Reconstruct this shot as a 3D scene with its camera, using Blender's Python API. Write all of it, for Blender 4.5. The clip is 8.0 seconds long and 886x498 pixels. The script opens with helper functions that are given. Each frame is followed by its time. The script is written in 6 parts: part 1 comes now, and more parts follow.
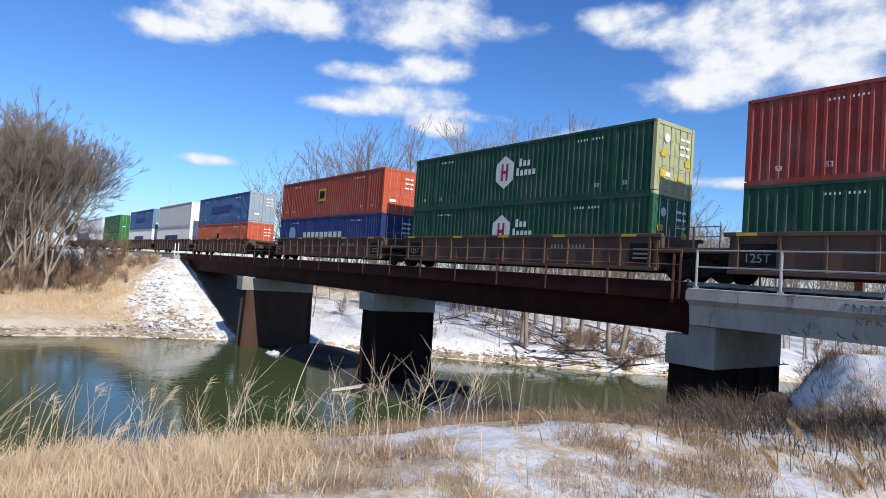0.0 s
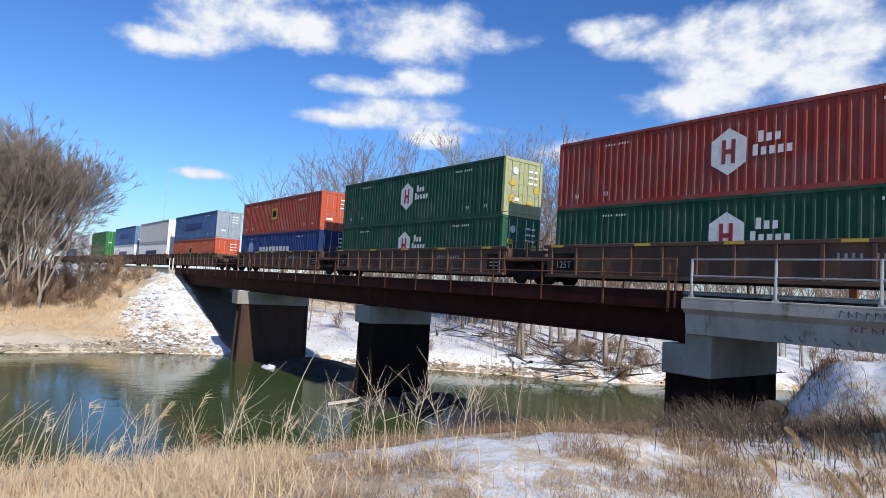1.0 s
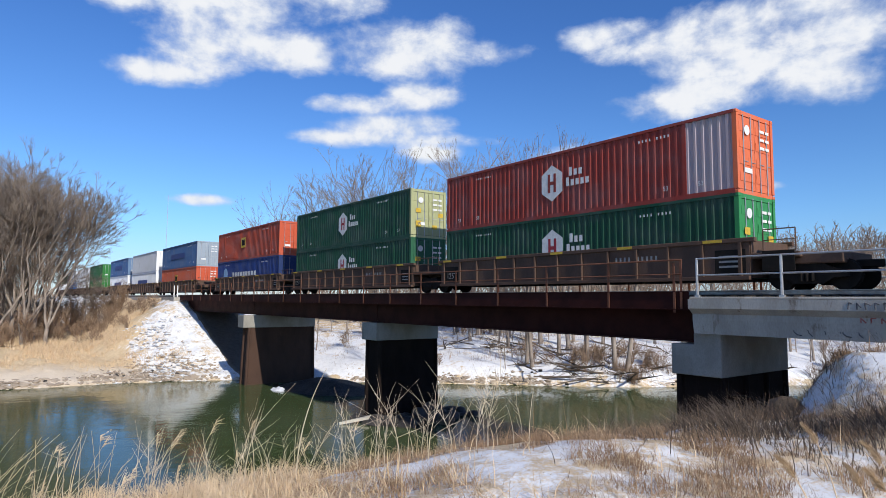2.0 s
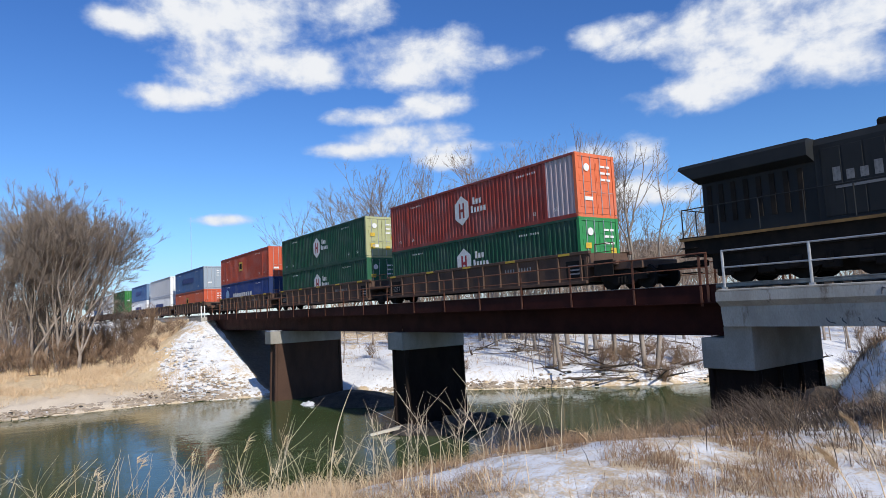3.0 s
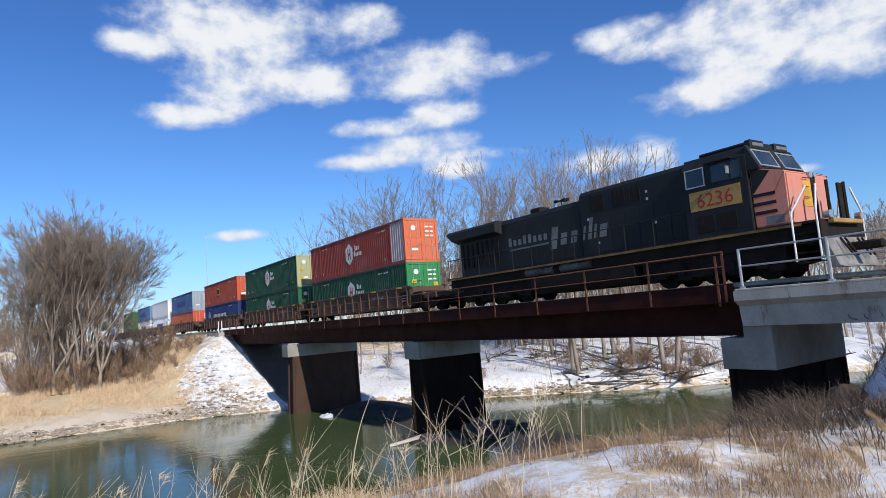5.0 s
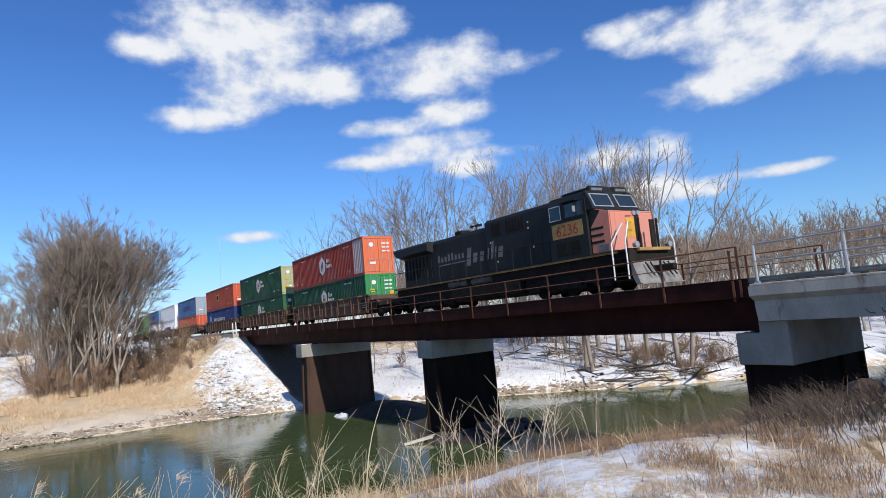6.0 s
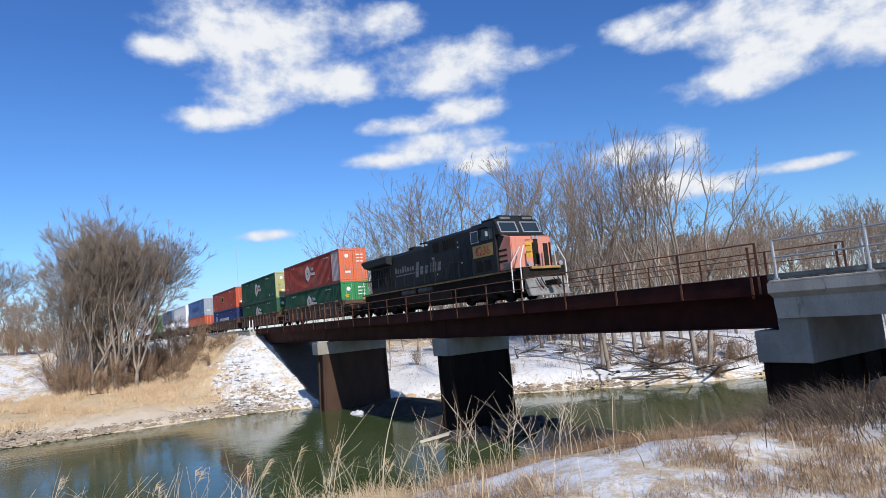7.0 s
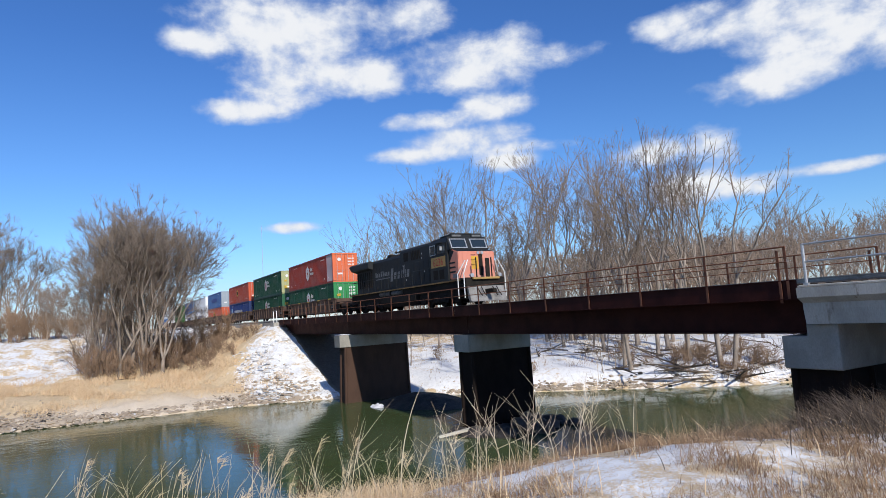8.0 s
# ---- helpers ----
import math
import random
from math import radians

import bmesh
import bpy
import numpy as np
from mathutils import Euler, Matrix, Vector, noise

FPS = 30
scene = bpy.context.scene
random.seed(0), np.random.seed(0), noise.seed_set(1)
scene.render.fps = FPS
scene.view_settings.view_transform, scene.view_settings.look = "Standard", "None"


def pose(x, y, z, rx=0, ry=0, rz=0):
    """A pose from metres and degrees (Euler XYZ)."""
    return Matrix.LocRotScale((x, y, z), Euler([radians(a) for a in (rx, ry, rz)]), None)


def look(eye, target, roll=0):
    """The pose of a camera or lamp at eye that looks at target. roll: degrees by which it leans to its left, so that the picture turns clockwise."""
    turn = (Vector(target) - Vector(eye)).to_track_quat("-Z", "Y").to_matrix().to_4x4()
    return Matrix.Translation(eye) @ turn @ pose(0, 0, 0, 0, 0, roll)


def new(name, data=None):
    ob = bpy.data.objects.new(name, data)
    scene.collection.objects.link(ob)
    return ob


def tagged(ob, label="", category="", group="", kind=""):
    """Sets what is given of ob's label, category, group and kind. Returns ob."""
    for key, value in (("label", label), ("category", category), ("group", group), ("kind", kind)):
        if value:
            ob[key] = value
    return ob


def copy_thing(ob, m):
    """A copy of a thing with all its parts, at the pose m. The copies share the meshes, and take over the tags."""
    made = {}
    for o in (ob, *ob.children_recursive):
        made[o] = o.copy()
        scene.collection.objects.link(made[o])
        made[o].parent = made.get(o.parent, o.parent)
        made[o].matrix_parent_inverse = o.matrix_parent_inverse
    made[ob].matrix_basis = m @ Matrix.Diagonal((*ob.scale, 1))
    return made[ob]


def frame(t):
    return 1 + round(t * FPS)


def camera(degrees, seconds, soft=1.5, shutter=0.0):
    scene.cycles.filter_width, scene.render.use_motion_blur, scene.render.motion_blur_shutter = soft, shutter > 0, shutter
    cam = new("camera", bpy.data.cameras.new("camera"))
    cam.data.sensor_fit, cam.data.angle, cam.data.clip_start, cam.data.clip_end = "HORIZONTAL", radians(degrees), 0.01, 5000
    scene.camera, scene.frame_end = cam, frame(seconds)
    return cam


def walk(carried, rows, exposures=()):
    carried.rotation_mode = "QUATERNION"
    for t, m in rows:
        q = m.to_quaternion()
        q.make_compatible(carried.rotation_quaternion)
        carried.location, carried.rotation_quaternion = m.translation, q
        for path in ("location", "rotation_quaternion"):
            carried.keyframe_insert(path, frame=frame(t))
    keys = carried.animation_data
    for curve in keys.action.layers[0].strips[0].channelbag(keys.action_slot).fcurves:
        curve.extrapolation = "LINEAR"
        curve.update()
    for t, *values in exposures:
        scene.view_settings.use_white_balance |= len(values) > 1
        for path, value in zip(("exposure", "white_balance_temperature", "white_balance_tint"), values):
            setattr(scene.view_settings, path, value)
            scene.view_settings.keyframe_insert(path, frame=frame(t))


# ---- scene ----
from mathutils import Quaternion

EYE = 7.2            # metres from the river's surface to the eye
RAIL_TOP = 7.60      # top of the running rails
TRACK_Y = 21.73      # centre line of the track, which runs along x
SPEED = 8.05         # the train's speed in metres a second, towards -x
TRAIN_X = 5.6        # front end of the first container at the start

cam = camera(71.0, 8.0, soft=0.78)
walk(cam, [
    (0, pose(0, 0, EYE, 92.40, -4.09, 52.74)),
    (0.5, pose(0, 0, EYE, 92.89, -4.21, 52.71)),
    (1, pose(0, 0, EYE, 93.50, -3.46, 52.35)),
    (1.5, pose(0, 0, EYE, 94.10, -2.08, 52.22)),
    (3, pose(0, 0, EYE, 95.36, 2.64, 55.03)),
    (3.5, pose(0, 0, EYE, 95.69, 3.27, 55.65)),
    (4, pose(0, 0, EYE, 96.00, 3.73, 55.70)),
    (5.5, pose(0, 0, EYE, 96.24, 4.77, 56.95)),
    (6, pose(0, 0, EYE, 96.18, 5.04, 57.61)),
    (6.5, pose(0, 0, EYE, 96.11, 5.20, 58.32)),
    (7, pose(0, 0, EYE, 96.09, 5.11, 59.01)),
    (7.5, pose(0, 0, EYE, 96.06, 4.61, 59.82)),
    (8, pose(0, 0, EYE, 95.87, 3.58, 61.02)),
], exposures=[(0, 0.10), (1.5, 0.05), (3.0, 0.0), (8.0, 0.0)])

# ---- sky, sun ----
SUN = Vector((0.843, -0.09, 0.53)).normalized()
sun_data = bpy.data.lights.new("sun", "SUN")
sun_data.energy, sun_data.angle, sun_data.color = 4.6, radians(0.55), (1.0, 0.95, 0.87)
sun = new("sun", sun_data)
sun.matrix_world = look(SUN * 200, (0, 0, 0))


class Net:
    """A short hand for building node trees."""

    def __init__(self, tree):
        self.tree = tree

    def add(self, kind, **values):
        node = self.tree.nodes.new(kind)
        for key, value in values.items():
            setattr(node, key, value)
        return node

    def put(self, socket, value):
        if isinstance(value, bpy.types.NodeSocket):
            self.tree.links.new(value, socket)
        elif value is not None:
            socket.default_value = value

    def math(self, op, a, b=None, c=None, clamp=False):
        node = self.add("ShaderNodeMath", operation=op, use_clamp=clamp)
        for socket, value in zip(node.inputs, (a, b, c)):
            self.put(socket, value)
        return node.outputs[0]

    def noise(self, vector, scale, detail=4.0, rough=0.55, distort=0.0):
        node = self.add("ShaderNodeTexNoise")
        self.put(node.inputs["Vector"], vector)
        node.inputs["Scale"].default_value = scale
        node.inputs["Detail"].default_value = detail
        node.inputs["Roughness"].default_value = rough
        node.inputs["Distortion"].default_value = distort
        return node.outputs["Fac"]

    def ramp(self, value, low, high, smooth=True):
        node = self.add("ShaderNodeMapRange", interpolation_type="SMOOTHSTEP" if smooth else "LINEAR")
        self.put(node.inputs["Value"], value)
        self.put(node.inputs["From Min"], low)
        self.put(node.inputs["From Max"], high)
        return node.outputs["Result"]

    def mix(self, fac, a, b):
        node = self.add("ShaderNodeMix", data_type="RGBA")
        for socket, value in zip((node.inputs[0], node.inputs[6], node.inputs[7]), (fac, a, b)):
            if isinstance(value, tuple) and len(value) == 3:
                value = (*value, 1)
            self.put(socket, value)
        return node.outputs[2]

    def scaled(self, vector, s):
        node = self.add("ShaderNodeVectorMath", operation="MULTIPLY")
        self.put(node.inputs[0], vector)
        self.put(node.inputs[1], s)
        return node.outputs[0]


def build_sky():
    world = bpy.data.worlds.new("sky")
    scene.world = world
    world.use_nodes = True
    n = Net(world.node_tree)
    world.node_tree.nodes.clear()
    sky = n.add("ShaderNodeTexSky", sky_type="NISHITA", sun_disc=False)
    sky.sun_elevation = math.asin(SUN.z)
    sky.sun_rotation = math.atan2(SUN.x, SUN.y)
    sky.air_density, sky.dust_density, sky.ozone_density = 1.0, 0.15, 3.0
    way = n.add("ShaderNodeTexCoord").outputs["Generated"]
    xyz = n.add("ShaderNodeSeparateXYZ")
    n.put(xyz.inputs[0], way)
    azimuth = n.math("MULTIPLY", n.math("ARCTAN2", n.math("MULTIPLY", xyz.outputs[0], -1.0), xyz.outputs[1]), 57.296)
    height = n.math("MULTIPLY", n.math("ARCSINE", xyz.outputs[2]), 57.296)
    # the cumulus of the day: azimuth and height of each heap, half width and half height, in degrees
    heaps = [(73.5, 25.4, 8.5, 3.5), (74.7, 21.4, 4.9, 2.3), (68.7, 21.5, 5.1, 1.9), (77.8, 18.5, 4.0, 1.0), (81.9, 24.0, 3.6, 1.1), (77.5, 27.0, 4.6, 1.7), (62.7, 26.3, 4.1, 1.5),
             (56.0, 22.2, 6.3, 2.4), (49.3, 22.1, 4.1, 1.0), (59.8, 17.6, 4.9, 0.9), (55.3, 18.6, 3.3, 1.1), (57.6, 15.7, 5.0, 1.2), (57.5, 14.6, 8.6, 0.8), (54.5, 13.6, 3.6, 0.9),
             (26.0, 20.6, 8.2, 3.1), (30.2, 17.2, 5.6, 1.6), (34.1, 21.7, 4.2, 1.4), (37.6, 23.1, 3.9, 1.1), (20.1, 20.4, 4.6, 3.5), (21.1, 17.6, 4.4, 1.7), (24.5, 23.0, 6.9, 1.6),
             (36.6, 12.4, 2.4, 1.7), (38.7, 9.7, 3.5, 1.6), (41.0, 12.6, 3.2, 1.2), (29.2, 9.4, 4.7, 0.5), (34.5, 9.0, 3.7, 0.8), (74.1, 8.4, 2.4, 0.5)]
    sky_vec = n.add("ShaderNodeCombineXYZ")
    n.put(sky_vec.inputs[0], azimuth)
    n.put(sky_vec.inputs[1], height)
    puff = n.noise(n.scaled(sky_vec.outputs[0], (0.6, 1.0, 1.0)), 0.30, 8.0, 0.58, 0.15)
    fine = n.noise(sky_vec.outputs[0], 0.6, 4.0, 0.55)
    field = None
    for a, h, w, v in heaps:
        dx = n.math("DIVIDE", n.math("SUBTRACT", azimuth, a), w * 1.15)
        dy = n.math("DIVIDE", n.math("SUBTRACT", height, h), v * 1.22)
        d = n.math("SUBTRACT", 1.0, n.math("ADD", n.math("MULTIPLY", dx, dx), n.math("MULTIPLY", dy, dy)))
        field = d if field is None else n.math("SMOOTH_MAX", field, d, 0.55)
    field = n.math("MAXIMUM", field, -1.0)
    # the rest of the sky, out of the shot, carries the same broken cloud
    far = n.math("GREATER_THAN", n.math("ABSOLUTE", n.math("SUBTRACT", azimuth, 55.0)), 50.0)
    other = n.math("MULTIPLY", n.math("SUBTRACT", n.noise(way, 3.0, 4.0), 0.55), 4.0)
    field = n.math("ADD", n.math("MULTIPLY", field, n.math("SUBTRACT", 1.0, far)), n.math("MULTIPLY", other, far))
    body = n.math("ADD", field, n.math("MULTIPLY", n.math("SUBTRACT", puff, 0.50), 3.2))
    body = n.math("ADD", body, n.math("MULTIPLY", n.math("SUBTRACT", fine, 0.5), 0.5))
    cover = n.math("MULTIPLY", n.ramp(body, -0.2, 1.1), n.ramp(height, 0.0, 5.0))
    shade = n.ramp(n.math("ADD", body, n.math("MULTIPLY", n.math("SUBTRACT", fine, 0.5), 1.4)), 0.1, 1.3)
    cloud = n.mix(shade, (5.6, 6.5, 8.2), (8.6, 8.8, 9.2))
    low = n.mix(n.ramp(height, 0.0, 8.0), n.scaled(sky.outputs[0], (0.72, 0.86, 1.22)), n.scaled(sky.outputs[0], (0.72, 1.06, 1.46)))
    deep = n.mix(n.ramp(height, 5.0, 24.0, False), low, n.scaled(sky.outputs[0], (0.50, 0.86, 1.40)))
    colour = n.mix(cover, deep, cloud)
    back = n.add("ShaderNodeBackground")
    n.put(back.inputs["Color"], colour)
    back.inputs["Strength"].default_value = 0.10
    n.put(n.add("ShaderNodeOutputWorld").inputs[0], back.outputs[0])


build_sky()


# ---- materials ----
def surface(name, base, second=None, rough=0.7, scale=1.5, bump=0.15, metal=0.0, third=None, spots=0.62, stretch=(1, 1, 1), grain=25.0, depth=0.02, coords="Object", random_hue=0.0, gloss=0.3):
    """A surface in two tones with grain, worn or stained in patches of a third tone."""
    m = bpy.data.materials.new(name)
    m.use_nodes = True
    n = Net(m.node_tree)
    shader = m.node_tree.nodes["Principled BSDF"]
    at = n.scaled(n.add("ShaderNodeTexCoord").outputs[coords], stretch)
    broad = n.noise(at, scale, 5.0, 0.6)
    small = n.noise(at, grain, 4.0, 0.65)
    second = second or tuple(c * 0.75 for c in base)
    colour = n.mix(n.ramp(broad, 0.35, 0.65), base, second)
    colour = n.mix(n.math("MULTIPLY", n.ramp(small, 0.35, 0.75), 0.35), colour, tuple(c * 0.6 for c in second))
    if third:
        wear = n.noise(at, scale * 2.3, 6.0, 0.7, 0.3)
        colour = n.mix(n.ramp(wear, spots, spots + 0.12), colour, third)
    if random_hue:
        tone = n.add("ShaderNodeObjectInfo").outputs["Random"]
        hsv = n.add("ShaderNodeHueSaturation")
        n.put(hsv.inputs["Value"], n.math("ADD", 1.0 - random_hue, n.math("MULTIPLY", tone, 2 * random_hue)))
        n.put(hsv.inputs["Color"], colour)
        colour = hsv.outputs[0]
    n.put(shader.inputs["Base Color"], colour)
    n.put(shader.inputs["Roughness"], n.math("ADD", rough - 0.1, n.math("MULTIPLY", broad, 0.2), clamp=True))
    shader.inputs["Metallic"].default_value = metal
    shader.inputs["Specular IOR Level"].default_value = gloss
    if bump:
        b = n.add("ShaderNodeBump")
        b.inputs["Strength"].default_value = bump
        b.inputs["Distance"].default_value = depth
        n.put(b.inputs["Height"], n.math("ADD", small, n.math("MULTIPLY", broad, 0.6)))
        n.put(shader.inputs["Normal"], b.outputs[0])
    return m


def paint(name, base, fade=0.25, rust=True, rough=0.5):
    """Weathered paint on steel: faded in patches, rain streaks down it, rust here and there."""
    m = bpy.data.materials.new(name)
    m.use_nodes = True
    n = Net(m.node_tree)
    shader = m.node_tree.nodes["Principled BSDF"]
    at = n.add("ShaderNodeTexCoord").outputs["Object"]
    patch = n.noise(at, 0.7, 5.0, 0.6)
    streak = n.noise(n.scaled(at, (5.0, 5.0, 0.35)), 1.4, 5.0, 0.6)
    grain = n.noise(at, 30.0, 3.0, 0.6)
    grey = sum(base) / 3
    faded = tuple(c * (1 - fade) + (grey * 0.6 + 0.14) * fade for c in base)
    colour = n.mix(n.ramp(patch, 0.4, 0.7), base, faded)
    colour = n.mix(n.math("MULTIPLY", n.ramp(streak, 0.55, 0.75), 0.45), colour, tuple(c * 0.45 for c in base))
    if rust:
        spots = n.noise(at, 3.2, 7.0, 0.75)
        colour = n.mix(n.math("MULTIPLY", n.ramp(spots, 0.66, 0.74), 0.7), colour, (0.09, 0.035, 0.018))
    n.put(shader.inputs["Base Color"], colour)
    n.put(shader.inputs["Roughness"], n.math("ADD", rough, n.math("MULTIPLY", patch, 0.25)))
    shader.inputs["Specular IOR Level"].default_value = 0.28
    b = n.add("ShaderNodeBump")
    b.inputs["Strength"].default_value, b.inputs["Distance"].default_value = 0.12, 0.01
    n.put(b.inputs["Height"], grain)
    n.put(shader.inputs["Normal"], b.outputs[0])
    return m


def ground_material():
    m = bpy.data.materials.new("snowy ground")
    m.use_nodes = True
    n = Net(m.node_tree)
    shader = m.node_tree.nodes["Principled BSDF"]
    at = n.add("ShaderNodeTexCoord").outputs["Object"]
    cover = n.add("ShaderNodeAttribute", attribute_name="snow").outputs["Fac"]
    mud = n.add("ShaderNodeAttribute", attribute_name="mud").outputs["Fac"]
    clump = n.noise(at, 0.55, 6.0, 0.62)
    tuft = n.noise(at, 3.0, 6.0, 0.7)
    blade = n.noise(n.scaled(at, (1.0, 1.0, 0.4)), 28.0, 4.0, 0.7)
    straw = n.mix(n.ramp(tuft, 0.3, 0.7), (0.68, 0.52, 0.32), (0.50, 0.365, 0.215))
    straw = n.mix(n.math("MULTIPLY", n.ramp(blade, 0.4, 0.7), 0.6), straw, (0.68, 0.53, 0.33))
    earth = n.mix(n.ramp(blade, 0.35, 0.7), (0.56, 0.465, 0.355), (0.72, 0.62, 0.49))
    soil = n.mix(mud, straw, earth)
    # darker soil below the deck, where the bridge's shade is put into the colour
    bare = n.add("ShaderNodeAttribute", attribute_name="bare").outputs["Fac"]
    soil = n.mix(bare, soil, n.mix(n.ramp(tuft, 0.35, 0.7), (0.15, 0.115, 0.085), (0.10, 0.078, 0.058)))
    white = n.mix(n.ramp(tuft, 0.35, 0.7), (0.84, 0.835, 0.825), (0.70, 0.70, 0.70))
    edge = n.math("ADD", n.math("MULTIPLY", clump, 0.55), n.math("MULTIPLY", tuft, 0.35))
    edge = n.math("ADD", edge, n.math("MULTIPLY", blade, 0.26))
    rubble = n.noise(at, 1.3, 5.0, 0.7)
    fac = n.ramp(n.math("SUBTRACT", n.math("ADD", cover, 0.60), edge), 0.46, 0.56)
    n.put(shader.inputs["Base Color"], n.mix(fac, soil, white))
    n.put(shader.inputs["Roughness"], n.math("SUBTRACT", 0.95, n.math("MULTIPLY", fac, 0.25)))
    b = n.add("ShaderNodeBump")
    b.inputs["Strength"].default_value, b.inputs["Distance"].default_value = 0.6, 0.05
    n.put(b.inputs["Height"], n.math("ADD", n.math("ADD", n.math("MULTIPLY", tuft, 1.2), n.math("MULTIPLY", blade, 0.4)), n.math("MULTIPLY", rubble, 1.3)))
    n.put(shader.inputs["Normal"], b.outputs[0])
    return m


def water_material():
    m = bpy.data.materials.new("river water")
    m.use_nodes = True
    n = Net(m.node_tree)
    shader = m.node_tree.nodes["Principled BSDF"]
    at = n.add("ShaderNodeTexCoord").outputs["Object"]
    broad = n.noise(at, 0.09, 3.0, 0.5)
    n.put(shader.inputs["Base Color"], n.mix(n.ramp(broad, 0.35, 0.65), (0.058, 0.084, 0.030), (0.072, 0.096, 0.042)))
    shader.inputs["IOR"].default_value = 1.33
    n.put(shader.inputs["Roughness"], n.math("ADD", 0.06, n.math("MULTIPLY", n.ramp(n.noise(at, 0.15, 3.0), 0.4, 0.7), 0.08)))
    ripple = n.noise(n.scaled(at, (1.0, 0.55, 1.0)), 1.1, 4.0, 0.55, 0.6)
    swell = n.noise(at, 0.28, 2.0, 0.5)
    b = n.add("ShaderNodeBump")
    b.inputs["Strength"].default_value, b.inputs["Distance"].default_value = 0.10, 0.12
    n.put(b.inputs["Height"], n.math("ADD", ripple, n.math("MULTIPLY", swell, 1.2)))
    n.put(shader.inputs["Normal"], b.outputs[0])
    return m


M_GROUND, M_WATER = ground_material(), water_material()
M_CONCRETE = surface("weathered concrete", (0.35, 0.33, 0.29), (0.26, 0.245, 0.215), 0.85, 0.9, 0.35, third=(0.25, 0.225, 0.19), spots=0.65, stretch=(1, 1, 0.6))
M_PALE = surface("rain-streaked grey concrete", (0.47, 0.445, 0.395), (0.35, 0.328, 0.288), 0.85, 0.9, 0.3, third=(0.21, 0.178, 0.142), spots=0.57, stretch=(1, 1, 0.35))
M_OXIDE = surface("dark red oxide steel", (0.050, 0.013, 0.010), (0.028, 0.008, 0.007), 0.65, 0.8, 0.25, third=(0.055, 0.019, 0.011), spots=0.66, gloss=0.10)
M_RUST = surface("rusty steel", (0.24, 0.095, 0.052), (0.15, 0.062, 0.038), 0.85, 1.2, 0.35, third=(0.24, 0.11, 0.055), spots=0.6)
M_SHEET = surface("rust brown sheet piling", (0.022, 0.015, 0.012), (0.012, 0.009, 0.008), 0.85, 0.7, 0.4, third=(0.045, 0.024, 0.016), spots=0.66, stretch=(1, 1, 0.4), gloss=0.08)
# lighter copy for the far pier: sun on its casing is in the colour
M_SUNLIT_PILING = surface("sunlit brown sheet piling", (0.080, 0.047, 0.034), (0.055, 0.034, 0.026), 0.85, 0.7, 0.4, third=(0.11, 0.062, 0.042), spots=0.62, stretch=(1, 1, 0.4), gloss=0.1)
M_GALV = surface("galvanised pipe", (0.55, 0.56, 0.57), (0.42, 0.43, 0.44), 0.45, 3.0, 0.1, metal=0.7)
M_WELL = surface("brown well car paint", (0.125, 0.072, 0.048), (0.085, 0.052, 0.037), 0.75, 0.8, 0.3, third=(0.05, 0.034, 0.026), spots=0.64, stretch=(1, 1, 0.5))
M_DARK = surface("grimy black running gear", (0.013, 0.012, 0.011), (0.024, 0.020, 0.017), 0.85, 2.0, 0.3, gloss=0.12)
M_STEEL = surface("polished wheel steel", (0.30, 0.29, 0.28), (0.22, 0.20, 0.19), 0.35, 3.0, 0.1, metal=0.9)
M_TIE = surface("weathered timber tie", (0.085, 0.065, 0.050), (0.055, 0.043, 0.035), 0.9, 3.0, 0.4, stretch=(3, 1, 3), random_hue=0.3)
M_BALLAST = surface("grey ballast stones", (0.30, 0.28, 0.26), (0.20, 0.19, 0.18), 0.95, 6.0, 0.9, grain=18.0, depth=0.06)
M_YELLOW = surface("yellow safety paint", (0.62, 0.42, 0.04), (0.48, 0.32, 0.05), 0.6, 3.0, 0.1)
M_WHITE = surface("white lettering paint", (0.78, 0.78, 0.76), (0.66, 0.66, 0.64), 0.6, 3.0, 0.0)
M_BARK = surface("grey brown bark", (0.36, 0.30, 0.25), (0.20, 0.165, 0.135), 0.95, 2.0, 0.5, stretch=(1, 1, 0.3))
M_FALLEN = surface("damp dark fallen wood", (0.15, 0.118, 0.09), (0.085, 0.066, 0.052), 0.95, 2.0, 0.4)
M_TWIG = surface("bare twigs", (0.27, 0.21, 0.163), (0.19, 0.146, 0.114), 0.95, 0.6, 0.0)
M_DENSE = surface("dense brown twigs", (0.29, 0.235, 0.19), (0.205, 0.165, 0.134), 0.95, 0.6, 0.0)
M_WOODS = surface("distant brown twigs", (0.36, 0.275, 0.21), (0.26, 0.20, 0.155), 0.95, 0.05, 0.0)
M_BRUSH = surface("reddish brush twigs", (0.31, 0.21, 0.14), (0.22, 0.15, 0.10), 0.95, 0.6, 0.0)
M_STRAW = surface("dry straw grass", (0.74, 0.57, 0.37), (0.58, 0.415, 0.255), 0.9, 1.6, 0.0, third=(0.40, 0.255, 0.155), spots=0.57)
M_REED = surface("pale reeds", (0.70, 0.55, 0.37), (0.55, 0.41, 0.26), 0.9, 2.0, 0.0)
M_WEED = surface("brown weed stalks", (0.36, 0.24, 0.14), (0.24, 0.15, 0.09), 0.9, 1.2, 0.0)
M_ROCK = surface("grey brown rock", (0.24, 0.21, 0.18), (0.15, 0.13, 0.11), 0.9, 1.5, 0.6, depth=0.05)
M_TIMBER = surface("bleached driftwood", (0.62, 0.58, 0.50), (0.48, 0.44, 0.37), 0.85, 2.0, 0.3, stretch=(0.4, 2, 2))


